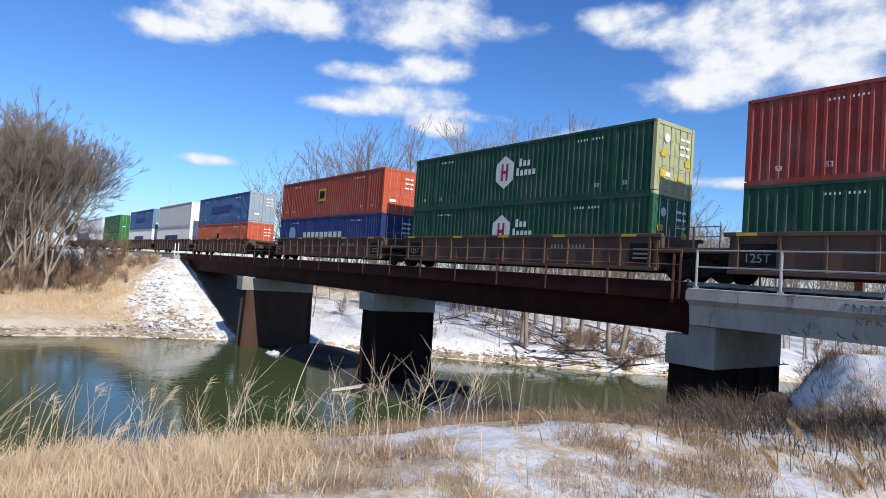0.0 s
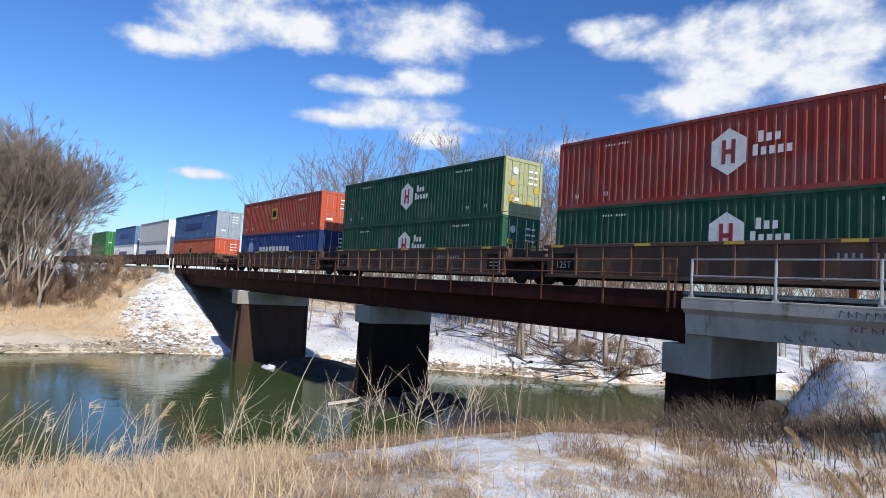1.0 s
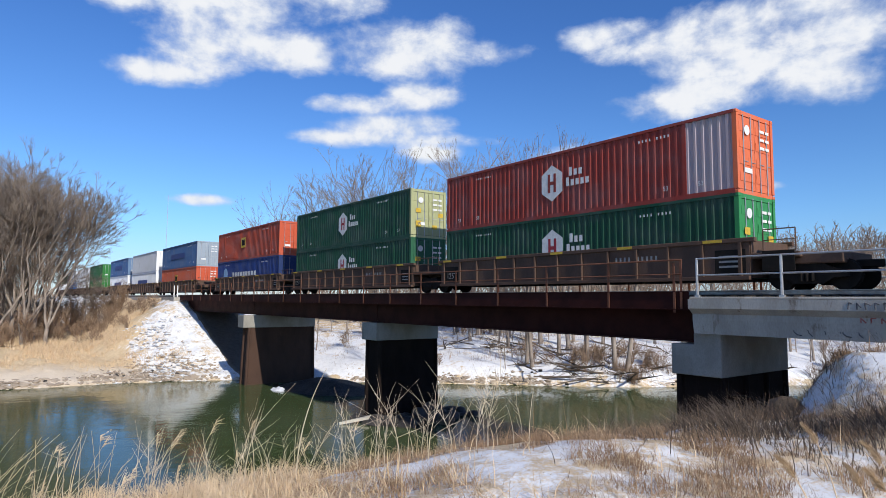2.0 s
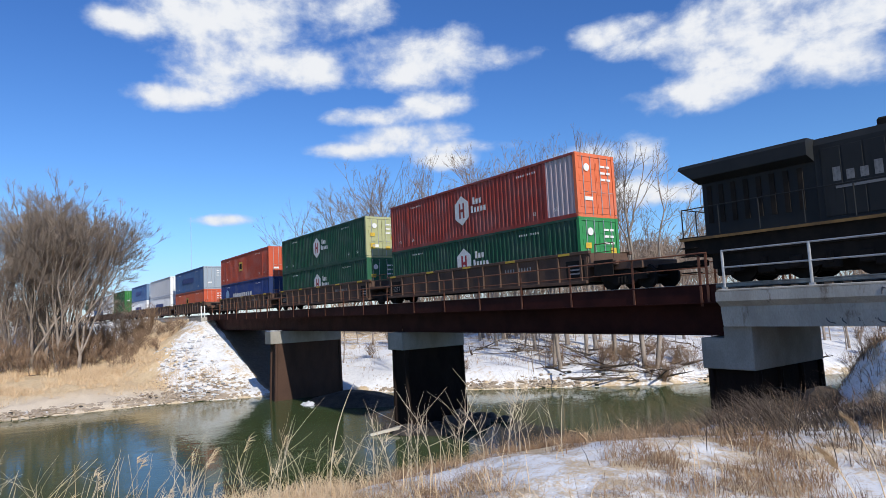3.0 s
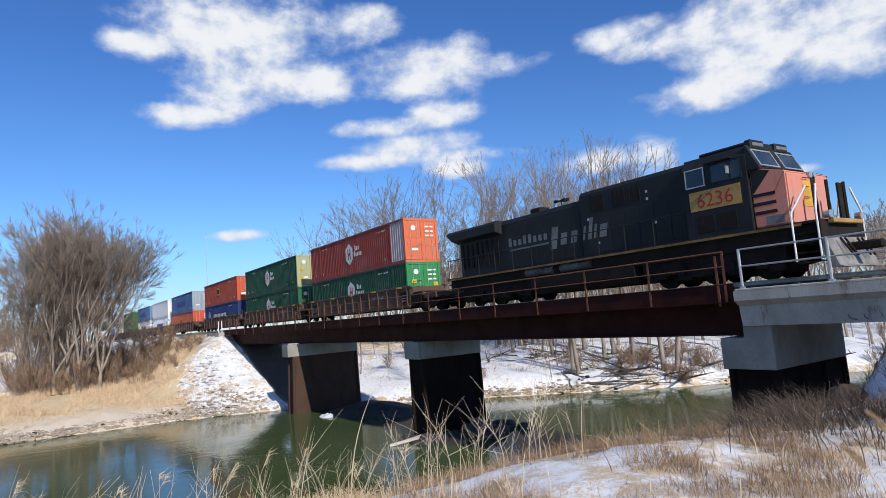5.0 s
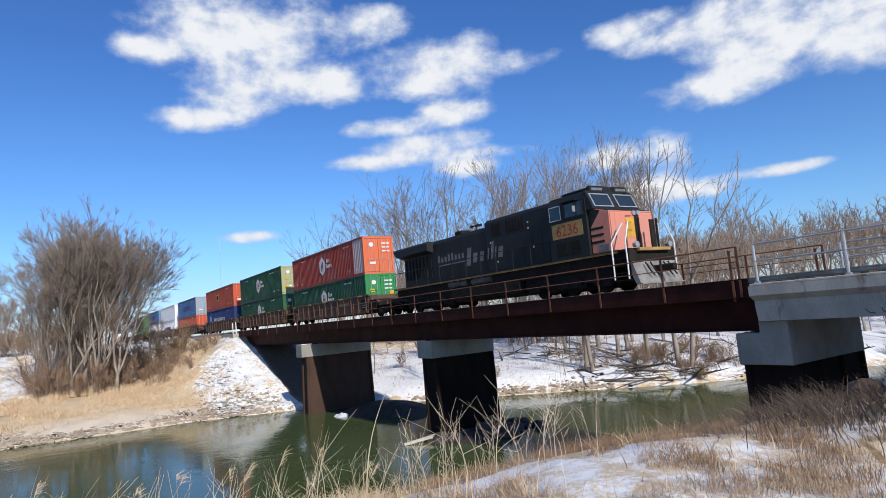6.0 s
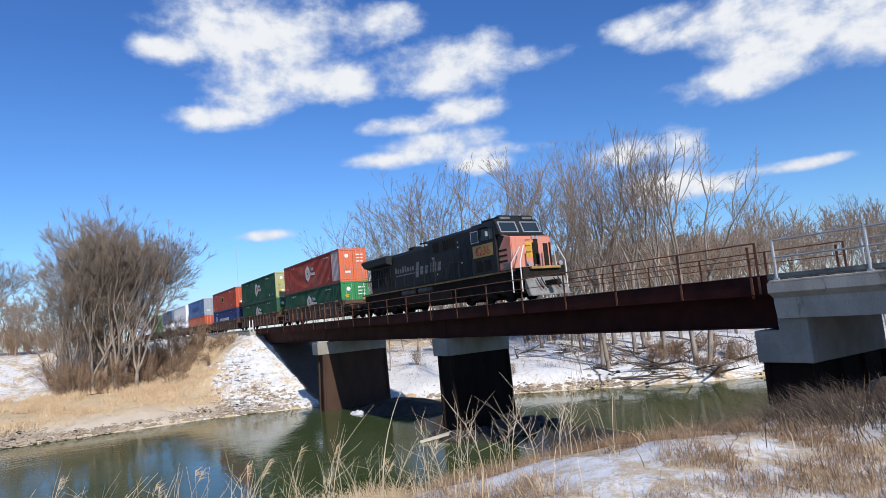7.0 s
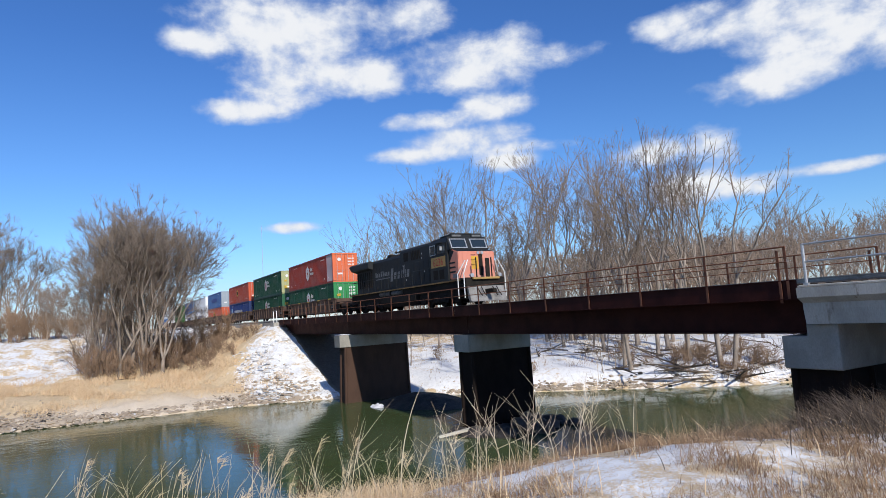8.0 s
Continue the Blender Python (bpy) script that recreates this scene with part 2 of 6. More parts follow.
# ---- small builders ----
def box(bm, x0, x1, y0, y1, z0, z1, bevel=0.0):
    made = bmesh.ops.create_cube(bm, size=1.0, matrix=Matrix.LocRotScale(((x0 + x1) / 2, (y0 + y1) / 2, (z0 + z1) / 2), None, (x1 - x0, y1 - y0, z1 - z0)))
    if bevel:
        edges = list({e for v in made["verts"] for e in v.link_edges})
        bmesh.ops.bevel(bm, geom=edges, offset=bevel, segments=1, affect="EDGES")
    return made["verts"]


def bar(bm, a, b, r, sides=8, r2=None):
    a, b = Vector(a), Vector(b)
    m = Matrix.Translation((a + b) / 2) @ (b - a).to_track_quat("Z", "Y").to_matrix().to_4x4()
    bmesh.ops.create_cone(bm, cap_ends=True, segments=sides, radius1=r, radius2=r if r2 is None else r2, depth=(b - a).length, matrix=m)


def prism(bm, outline, axis, a, b):
    """A solid: the outline, in the two other axes in order, drawn out along the axis from a to b."""
    def at(p, q):
        return {"x": (q, p[0], p[1]), "y": (p[0], q, p[1]), "z": (p[0], p[1], q)}[axis]
    low, high = [bm.verts.new(at(p, a)) for p in outline], [bm.verts.new(at(p, b)) for p in outline]
    for i in range(len(outline)):
        j = (i + 1) % len(outline)
        bm.faces.new((low[i], low[j], high[j], high[i]))
    bm.faces.new(low[::-1])
    bm.faces.new(high)
    bmesh.ops.recalc_face_normals(bm, faces=bm.faces)


def part(name, bm, material, parent=None, label="", at=None):
    """Links a bmesh as one mesh object, under a thing or a part."""
    if isinstance(bm, bmesh.types.BMesh):
        mesh = bpy.data.meshes.new(name)
        bm.to_mesh(mesh)
        bm.free()
        mesh.materials.append(material)
    else:
        mesh = bm
    ob = new(name, mesh)
    if parent:
        ob.parent = parent
    if at:
        ob.matrix_basis = at
    return tagged(ob, label)


def thing(name, label, category, group="", kind="", at=None):
    ob = new(name)
    if at:
        ob.matrix_basis = at
    return tagged(ob, label, category, group, kind)


def plate(*args, bevel=0.0):
    bm = bmesh.new()
    box(bm, *args, bevel=bevel)
    return bm


def rods(*runs, sides=6):
    bm = bmesh.new()
    for a, b, r in runs:
        bar(bm, a, b, r, sides)
    return bm


def mesh_of(name, verts, faces, material, smooth=False):
    mesh = bpy.data.meshes.new(name)
    mesh.from_pydata([tuple(v) for v in verts], [], faces)
    mesh.materials.append(material)
    if smooth:
        mesh.shade_smooth()
    return mesh


# ---- ground and water ----
FAR_BANK = [(-75, -400), (-68, -60), (-62, -25), (-60, -6.6), (-59, 10), (-55.5, 20), (-42, 34.6), (-33, 44), (-24, 60), (-5, 85), (40, 110), (400, 200)]
NEAR_BANK = [(-26, -400), (-21, -60), (-20, -20), (-19.5, -5), (-19, 5), (-18, 12), (-16.5, 20), (-13, 30), (-6, 42), (10, 60), (60, 80), (400, 130)]


def bank_x(line, y):
    return np.interp(y, [p[1] for p in line], [p[0] for p in line])


def fbm(x, y, scale, octaves=4):
    return np.array([noise.fractal(Vector((a * scale, b * scale, 3.7)), 0.9, 2.0, octaves) for a, b in zip(np.ravel(x), np.ravel(y))]).reshape(np.shape(x))


def land(x, y):
    """Height of the ground, without the small lumps."""
    near, far = x - bank_x(NEAR_BANK, y), bank_x(FAR_BANK, y) - x
    slope = np.interp(y, [-40, 60], [1.0, 0.72])
    a = np.interp(near, [-8, -2, 0, 1.5, 5, 9, 12, 15, 25, 80], [-2, -0.8, 0, 0.9, 2.6, 4.1, 5.0, 5.45, 5.7, 6.2])
    steep = np.clip((y - 20) / 10, 0, 1)
    low = np.interp(far, [-8, -2, 0, 1.0, 8, 20, 60, 300], [-2, -0.8, 0, 0.35, 1.3, 2.1, 2.8, 5.0])
    high = np.interp(far * slope, [-8, -2, 0, 1.5, 4, 20, 60, 160, 400], [-2, -0.8, 0, 1.0, 1.6, 3.0, 4.0, 6.0, 9.0])
    # the rise behind the clump of trees downstream
    low = low + np.interp(far, [22, 28, 44, 70, 300], [0, 0.8, 4.2, 4.4, 2.5]) * np.interp(y, [-60, -30, 4, 12], [0.4, 1, 1, 0])
    b = low * (1 - steep) + high * steep
    z = np.maximum(a, b)
    # the railway embankments at both ends of the bridge
    side = np.maximum(np.abs(y - TRACK_Y) - 3.1, 0) * 0.60
    west = 7.05 - np.hypot(np.maximum(x + 74.8, 0) * 0.40, side)
    east = 7.05 - np.hypot(np.maximum(2.0 - x, 0) * 0.42, side)
    z = np.maximum(z, np.maximum(west, east))
    # a heap of spoil beside the end pier
    heap = np.clip((2.9 - np.hypot(np.minimum(x + 4.2, 0) * 1.05, y - 15.9)) / 1.2, 0, 1) * np.clip((4 - x) / 3, 0, 1)
    z = z + 1.15 * heap * heap * (3 - 2 * heap)
    return z + 0.25 * np.exp(-((x + 5.4) ** 2 / 3.0 + (y - 5.6) ** 2 / 4.0))


def spread(lo, hi, centre, fine, grow):
    """Coordinates that lie close together round the centre and ever wider apart away from it."""
    out = [centre]
    step = fine
    while out[-1] < hi:
        out.append(out[-1] + step)
        step = max(fine, (out[-1] - centre) * grow)
    down, step = [centre], fine
    while down[-1] > lo:
        down.append(down[-1] - step)
        step = max(fine, (centre - down[-1]) * grow)
    return np.array(down[:0:-1] + out)


def snow_cover(x, y, z):
    near = x - bank_x(NEAR_BANK, y)
    far = bank_x(FAR_BANK, y) - x
    s = np.full(x.shape, 0.45)
    # this side: straw towards the south, thin snow towards the bridge
    towards = y + 0.45 * x
    s = np.where(near > 0, np.interp(towards, [-2.5, -1.1, -0.3, 0.8, 12], [0.02, 0.08, 0.41, 0.50, 0.44]), s)
    s = np.where((near > 0) & (near < 5), 0.12, s)
    s = np.where((near > 0) & (np.hypot(np.minimum(x + 4.2, 0), y - 15.9) < 2.9), 0.50, s)
    # the far side: snow on the embankment and in the wood, straw and silt on the low shore
    shore = np.where(y < 22, np.interp(far, [0, 2, 6, 14, 22, 40], [0.36, 0.39, 0.27, 0.06, 0.42, 0.55]), np.interp(far, [0, 0.8, 2.5, 30, 60], [0.44, 0.54, 0.60, 0.52, 0.42]))
    s = np.where(far > 0, shore, s)
    bank = (far > 0) & (z > 2.3) & (x > -110) & (y < 22)
    s = np.where(bank, np.interp(x, [-95, -82, -78, -60], [0.18, 0.30, 0.50, 0.62]), s)
    s = np.where((far > 0) & (y < 20) & (y > 8) & (x > -72), np.maximum(s, np.interp(y, [10.5, 13], [0.2, 0.52])), s)
    # weeds hold the embankment's flank, snow its end slope
    flank = (far > 0) & (z > 1.5) & (x > -100) & (x < -64) & (y > 3) & (y < 20)
    s = np.where(flank, np.interp(y - 14 + 0.45 * (x + 71), [-4.5, -1.5, 2.0], [0.14, 0.36, 0.54]), s)
    s = np.where((far > 22) & (x > -125) & (y < 3), 0.50, s)
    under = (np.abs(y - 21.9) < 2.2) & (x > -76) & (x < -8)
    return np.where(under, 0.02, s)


def build_land():
    xs, ys = spread(-900, 900, -5.0, 0.22, 0.035), spread(-700, 1200, 7.0, 0.22, 0.035)
    xs = np.unique(np.concatenate((xs, np.arange(-92, -54, 0.65))))
    ys = np.unique(np.concatenate((ys, np.arange(-14, 20, 0.65))))
    gx, gy = np.meshgrid(xs, ys)
    z = land(gx, gy)
    away = np.hypot(gx, gy)
    lump = fbm(gx, gy, 0.9) * np.interp(away, [10, 20], [0.07, 0.13]) + fbm(gx, gy, 3.1, 3) * 0.035 + fbm(gx, gy, 0.12, 3) * np.interp(away, [10, 60], [0.05, 0.35])
    lump = lump + np.clip((3.4 - np.hypot(np.minimum(gx + 4.2, 0), gy - 15.9)) / 1.2, 0, 1) * (gx < 5) * (fbm(gx, gy, 1.7, 4) * 0.16)
    shore = (gx < -50) & (gy < 24)
    lump = lump + shore * (fbm(gx, gy, 0.7, 3) * 0.14)
    dry = np.clip((z + 0.3) / 0.5, 0.35, 1)
    z2 = z + lump * dry
    snow = snow_cover(gx, gy, z)
    far = bank_x(FAR_BANK, gy) - gx
    mud = np.clip(np.where(far > 0, np.interp(far, [0, 3, 6], [1, 0.85, 0.0]) * (gy < 26), 0.15), 0, 1)
    rows, cols = gx.shape
    verts = np.column_stack((gx.ravel(), gy.ravel(), z2.ravel()))
    idx = np.arange(rows * cols).reshape(rows, cols)
    faces = np.column_stack((idx[:-1, :-1].ravel(), idx[:-1, 1:].ravel(), idx[1:, 1:].ravel(), idx[1:, :-1].ravel())).tolist()
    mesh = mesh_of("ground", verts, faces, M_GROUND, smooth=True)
    # bare strip under the deck, its dark tone standing in for shade
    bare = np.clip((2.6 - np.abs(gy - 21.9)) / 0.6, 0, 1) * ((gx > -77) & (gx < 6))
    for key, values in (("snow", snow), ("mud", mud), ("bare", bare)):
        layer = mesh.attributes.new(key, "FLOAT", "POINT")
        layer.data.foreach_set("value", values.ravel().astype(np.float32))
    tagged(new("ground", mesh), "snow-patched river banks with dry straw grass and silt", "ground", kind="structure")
    bm = bmesh.new()
    bmesh.ops.create_grid(bm, x_segments=8, y_segments=8, size=450)
    water = part("water", bm, M_WATER, None, "calm murky green river with faint ripples")
    return tagged(water, "", "river", kind="structure")


water = build_land()


# ---- bridge ----
def build_spans():
    for x0, x1 in ((-74.6, -53.65), (-53.6, -32.9), (-32.85, -11.55)):
        span = thing("bridge_span", "dark red oxide steel plate girder railway span on concrete piers", "bridge", "bridge spans")
        for side, y in ((-1, 19.9), (1, 23.5)):
            bm = bmesh.new()
            box(bm, x0, x1, y - 0.012, y + 0.012, 5.86, 6.90)
            part("girder_web", bm, M_OXIDE, span)
            part("bottom_flange", plate(x0, x1, y - 0.20, y + 0.20, 5.82, 5.86), M_OXIDE, span)
            part("top_flange", plate(x0, x1, y - 0.20, y + 0.20, 6.90, 6.94), M_OXIDE, span)
            stiff = plate(0, 0.03, 0.014 if side < 0 else -0.17, 0.17 if side < 0 else -0.014, 5.86, 6.90)
            first = part("stiffener", stiff, M_OXIDE, span)
            first.matrix_basis = pose(x0 + 0.4, y, 0)
            for k in range(1, 14):
                part("stiffener", first.data, None, span, at=pose(x0 + 0.4 + k * (x1 - x0 - 0.8) / 13, y, 0))
            face = y + side * 0.9
            bm = bmesh.new()
            box(bm, x0, x1, face - 0.012, face + 0.012, 6.96, 7.52)
            part("curb_plate", bm, M_OXIDE, span)
            part("curb_angle", plate(x0, x1, face - 0.10, face + 0.02, 6.93, 6.96), M_OXIDE, span)
            part("curb_cap", plate(x0, x1, face - 0.06, face + 0.07, 7.52, 7.545), M_OXIDE, span)
        bm = bmesh.new()
        box(bm, x0, x1, 19.05, 24.35, 6.945, 7.10)
        part("deck", bm, M_OXIDE, span)
        for k in range(6):
            x = x0 + 1 + k * (x1 - x0 - 2) / 5
            for za, zb in ((6.8, 5.95), (5.95, 6.8)):
                part("brace", rods(((x, 19.95, za), (x + (za > 6) * 0.11, 23.45, zb), 0.05), sides=4), M_OXIDE, span)


def build_railings():
    for y, out in ((18.95, -1), (24.45, 1)):
        rail = thing("handrail", "rust-stained steel handrail along the bridge deck", "railing", "bridge railings")
        bm = bmesh.new()
        box(bm, -0.045, 0.045, -0.008, 0.008, 6.95, 8.62)
        box(bm, -0.045, -0.03, -0.008, 0.07, 6.95, 8.62)
        post = part("post", bm, M_RUST, rail, at=pose(-11.80, y, 0))
        for k in range(1, 21):
            part("post", post.data, None, rail, at=pose(-11.80 - 3.033 * k, y + random.uniform(-0.01, 0.01), 0, 0, random.uniform(-0.7, 0.7), 0))
        part("post", post.data, None, rail, at=pose(-12.06, y, -0.12))
        for z, r in ((8.60, 0.026), (8.12, 0.018)):
            part("rail", rods(((-74.5, y - 0.02, z), (-11.75, y - 0.02, z), r)), M_RUST, rail)
    pipe = thing("pipe_railing", "galvanised steel pipe railing on the concrete span", "railing", "bridge railings")
    pipe_far = thing("pipe_railing", "galvanised steel pipe railing on the concrete span", "railing", "bridge railings")
    for owner, y in ((pipe, 18.93), (pipe_far, 24.5)):
        for k in range(7):
            x = -11.2 + 2.67 * k
            bm = rods(((x, y, 7.28), (x, y, 8.62), 0.045), sides=8)
            box(bm, x - 0.07, x + 0.07, y - 0.05, y + 0.06, 7.2, 7.42)
            part("post", bm, M_GALV, owner)
        for z in (8.60, 8.06):
            part("rail", rods(((-11.2, y, z), (4.9, y, z), 0.028), sides=8), M_GALV, owner)
    for k in range(5):
        box_at = plate(-0.13, 0.13, -0.1, 0.1, 7.2, 8.45, bevel=0.02)
        stub = part("marker_post", box_at, M_RUST, None, "stubby rusted steel post beside the track", at=pose(-8.3 + 3.4 * k, 24.2, 0))
        tagged(stub, "", "post", "marker posts")


def build_concrete():
    span = thing("concrete_span", "grey concrete railway span stained and scrawled with graffiti", "bridge")
    bm = bmesh.new()
    prism(bm, [(18.72, 7.28), (18.72, 6.98), (18.98, 6.80), (18.98, 6.62), (19.05, 6.16), (24.4, 6.16), (24.45, 6.62), (24.45, 6.80), (24.7, 6.98), (24.7, 7.28)], "x", -11.42, 6.0)
    part("beam", bm, M_PALE, span)
    for y in (18.95, 24.5):
        part("curb", plate(-11.40, 6.0, y - 0.15, y + 0.15, 7.283, 7.36, bevel=0.02), M_PALE, span)
    abut = thing("abutment", "snow-dusted concrete abutment at the river end of the embankment", "abutment", kind="structure")
    bm = bmesh.new()
    box(bm, -77.0, -74.0, 19.2, 24.3, 2.0, 5.80, 0.04)
    part("bridge_seat", bm, M_PALE, abut)
    bm = bmesh.new()
    box(bm, -77.6, -74.75, 18.7, 24.8, 5.0, 7.30, 0.04)
    part("backwall", bm, M_PALE, abut)
    bm = bmesh.new()
    prism(bm, [(-80.5, 7.3), (-80.5, 6.3), (-75.0, 4.9), (-74.7, 7.3)], "y", 18.35, 18.69)
    part("wing_wall", bm, M_PALE, abut)


def build_pier(x0, x1, y0, y1, label, sheet, step=0.0, batter=0.0, inset=0.35, piles=()):
    """A concrete cap, stepped up at its +x side if need be, on a casing of steel sheet with a pile down each corner."""
    pier = thing("bridge_pier", label, "pier", "bridge piers")
    bm = bmesh.new()
    outline = [(x0, 4.76), (x1, 4.76), (x1, 5.80), (x0, 5.80)]
    if step:
        outline = [(x0, 4.76), (x1, 4.76), (x1, 6.155), (x1 - step, 6.155), (x1 - step, 5.78), (x0, 5.78)]
    prism(bm, outline, "y", y0, y1)
    bmesh.ops.bevel(bm, geom=list(bm.edges), offset=0.025, segments=1, affect="EDGES")
    part("cap", bm, M_CONCRETE, pier)
    mid = (x0 + x1) / 2
    if not step:
        for y in (19.9, 23.5):
            part("bearing", plate(mid - 0.35, mid + 0.35, y - 0.25, y + 0.25, 5.802, 5.82), M_OXIDE, pier)
    a0, a1, b0, b1 = x0 + 0.14, x1 - 0.10, y0 + inset, y1 - 0.15
    low = [(a0 - 0.04, b0 - batter), (a1 + 0.04, b0 - batter), (a1 + 0.04, b1 + 0.1), (a0 - 0.04, b1 + 0.1)]
    top = [(a0, b0), (a1, b0), (a1, b1), (a0, b1)]
    bm = bmesh.new()
    a, b = [bm.verts.new((*p, -2.0)) for p in low], [bm.verts.new((*p, 4.76)) for p in top]
    for i in range(4):
        bm.faces.new((a[i], a[(i + 1) % 4], b[(i + 1) % 4], b[i]))
    bm.faces.new(b)
    bm.faces.new(a[::-1])
    bmesh.ops.recalc_face_normals(bm, faces=bm.faces)
    part("casing", bm, sheet, pier)
    for i in range(4):
        part("corner_post", rods(((low[i][0], low[i][1], -2), (top[i][0], top[i][1], 4.75), 0.13), sides=8), sheet, pier)
    for y in piles:
        part("sheet_rib", rods(((a1 + 0.04, y, -2), (a1, y, 4.75), 0.12), sides=8), sheet, pier)
    return pier


def build_track():
    track = thing("railway_track", "steel rails on timber ties in grey ballast", "track", kind="structure")
    for y in (TRACK_Y - 0.76, TRACK_Y + 0.76):
        bm = bmesh.new()
        prism(bm, [(y - 0.075, 7.42), (y + 0.075, 7.42), (y + 0.012, 7.455), (y + 0.012, 7.555), (y + 0.036, 7.565), (y + 0.036, 7.60), (y - 0.036, 7.60), (y - 0.036, 7.565), (y - 0.012, 7.555), (y - 0.012, 7.455)], "x", -420, 60)
        part("rail", bm, M_STEEL, track)
    bm = bmesh.new()
    box(bm, -0.115, 0.115, -1.3, 1.3, 7.25, 7.418, 0.012)
    tie = part("tie", bm, M_TIE, track, at=pose(-0.4, TRACK_Y, 0))
    for k in range(1, 230):
        part("tie", tie.data, None, track, at=pose(-0.4 - 0.52 * k, TRACK_Y + random.uniform(-0.05, 0.05), random.uniform(-0.01, 0.01), 0, 0, random.uniform(-1, 1)))
    bm = bmesh.new()
    prism(bm, [(19.1, 7.11), (24.3, 7.11), (23.9, 7.34), (19.5, 7.34)], "x", -74.6, 6)
    part("ballast", bm, M_BALLAST, track)
    bm = bmesh.new()
    prism(bm, [(18.6, 6.9), (24.9, 6.9), (23.8, 7.36), (19.7, 7.36)], "x", -420, -77.6)
    part("ballast", bm, M_BALLAST, track)


build_spans()
build_railings()
build_concrete()
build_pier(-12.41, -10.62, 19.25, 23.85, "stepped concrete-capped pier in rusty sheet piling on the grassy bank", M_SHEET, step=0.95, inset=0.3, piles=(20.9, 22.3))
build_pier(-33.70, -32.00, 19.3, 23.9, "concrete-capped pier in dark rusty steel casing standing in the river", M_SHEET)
build_pier(-52.95, -51.60, 18.25, 24.75, "long concrete-capped pier in brown sheet piling at the water's edge", M_SUNLIT_PILING, batter=0.25, inset=0.55)
build_track()


# ---- the train ----
MOVING, WHEELS = [], []
C_LEN, C_HIGH, C_WIDE = 16.15, 2.9, 2.59


def corrugated(x0, x1, z0, z1, y, out, pitch=0.31, deep=0.045):
    """A wall of pressed ribs along x that faces -y (out = -1) or +y."""
    bm = bmesh.new()
    line = []
    count = max(2, round((x1 - x0) / pitch))
    p = (x1 - x0) / count
    for k in range(count):
        x = x0 + k * p
        line += [(x, 0), (x + p * 0.28, 0), (x + p * 0.44, -deep), (x + p * 0.86, -deep)]
    line.append((x1, 0))
    low = [bm.verts.new((x, y + out * o, z0)) for x, o in line]
    high = [bm.verts.new((x, y + out * o, z1)) for x, o in line]
    for i in range(len(line) - 1):
        bm.faces.new((low[i], low[i + 1], high[i + 1], high[i]) if out < 0 else (low[i + 1], low[i], high[i], high[i + 1]))
    return bm


PAINTS = {}


def paint_of(name, colour, fade=0.25):
    if name not in PAINTS:
        PAINTS[name] = paint(name, colour, fade)
    return PAINTS[name]


def hexagon(bm, x, y, z, w, h):
    v = [bm.verts.new((x + a * w, y, z + b * h)) for a, b in ((0, 1), (-1, 0.5), (-1, -0.5), (0, -1), (1, -0.5), (1, 0.5))]
    bm.faces.new(v)


def word(text, size, material, parent, m, name="lettering", label=""):
    """Painted letters with the built-in font, a hair thick."""
    curve = bpy.data.curves.new(name, "FONT")
    curve.body, curve.size, curve.extrude, curve.align_x = text, size, 0.002, "CENTER"
    curve.resolution_u = 2
    holder = bpy.data.objects.new("letters", curve)
    mesh = bpy.data.meshes.new_from_object(holder)
    bpy.data.objects.remove(holder)
    bpy.data.curves.remove(curve)
    mesh.materials.clear()
    mesh.materials.append(material)
    ob = new(name, mesh)
    ob.parent, ob.matrix_basis = parent, m
    return tagged(ob, label)


UNIT = {}
M_CHALK = surface("faded grey stencil paint", (0.40, 0.38, 0.35), (0.26, 0.24, 0.22), 0.8, 3.0, 0.0)


def mark(name, parent, material, x0, x1, y0, y1, z0, z1):
    """A small painted bar; all of one colour share one mesh."""
    if material.name not in UNIT:
        bm = plate(-0.5, 0.5, -0.5, 0.5, -0.5, 0.5)
        UNIT[material.name] = bpy.data.meshes.new("mark")
        bm.to_mesh(UNIT[material.name])
        bm.free()
        UNIT[material.name].materials.append(material)
    ob = new(name, UNIT[material.name])
    ob.parent = parent
    ob.location, ob.scale = ((x0 + x1) / 2, (y0 + y1) / 2, (z0 + z1) / 2), (x1 - x0, y1 - y0, z1 - z0)
    return ob


SOUTH = pose(0, 0, 0, 90, 0, 0)   # turns flat writing to face -y
EAST = pose(0, 0, 0, 90, 0, 90)   # and to face +x


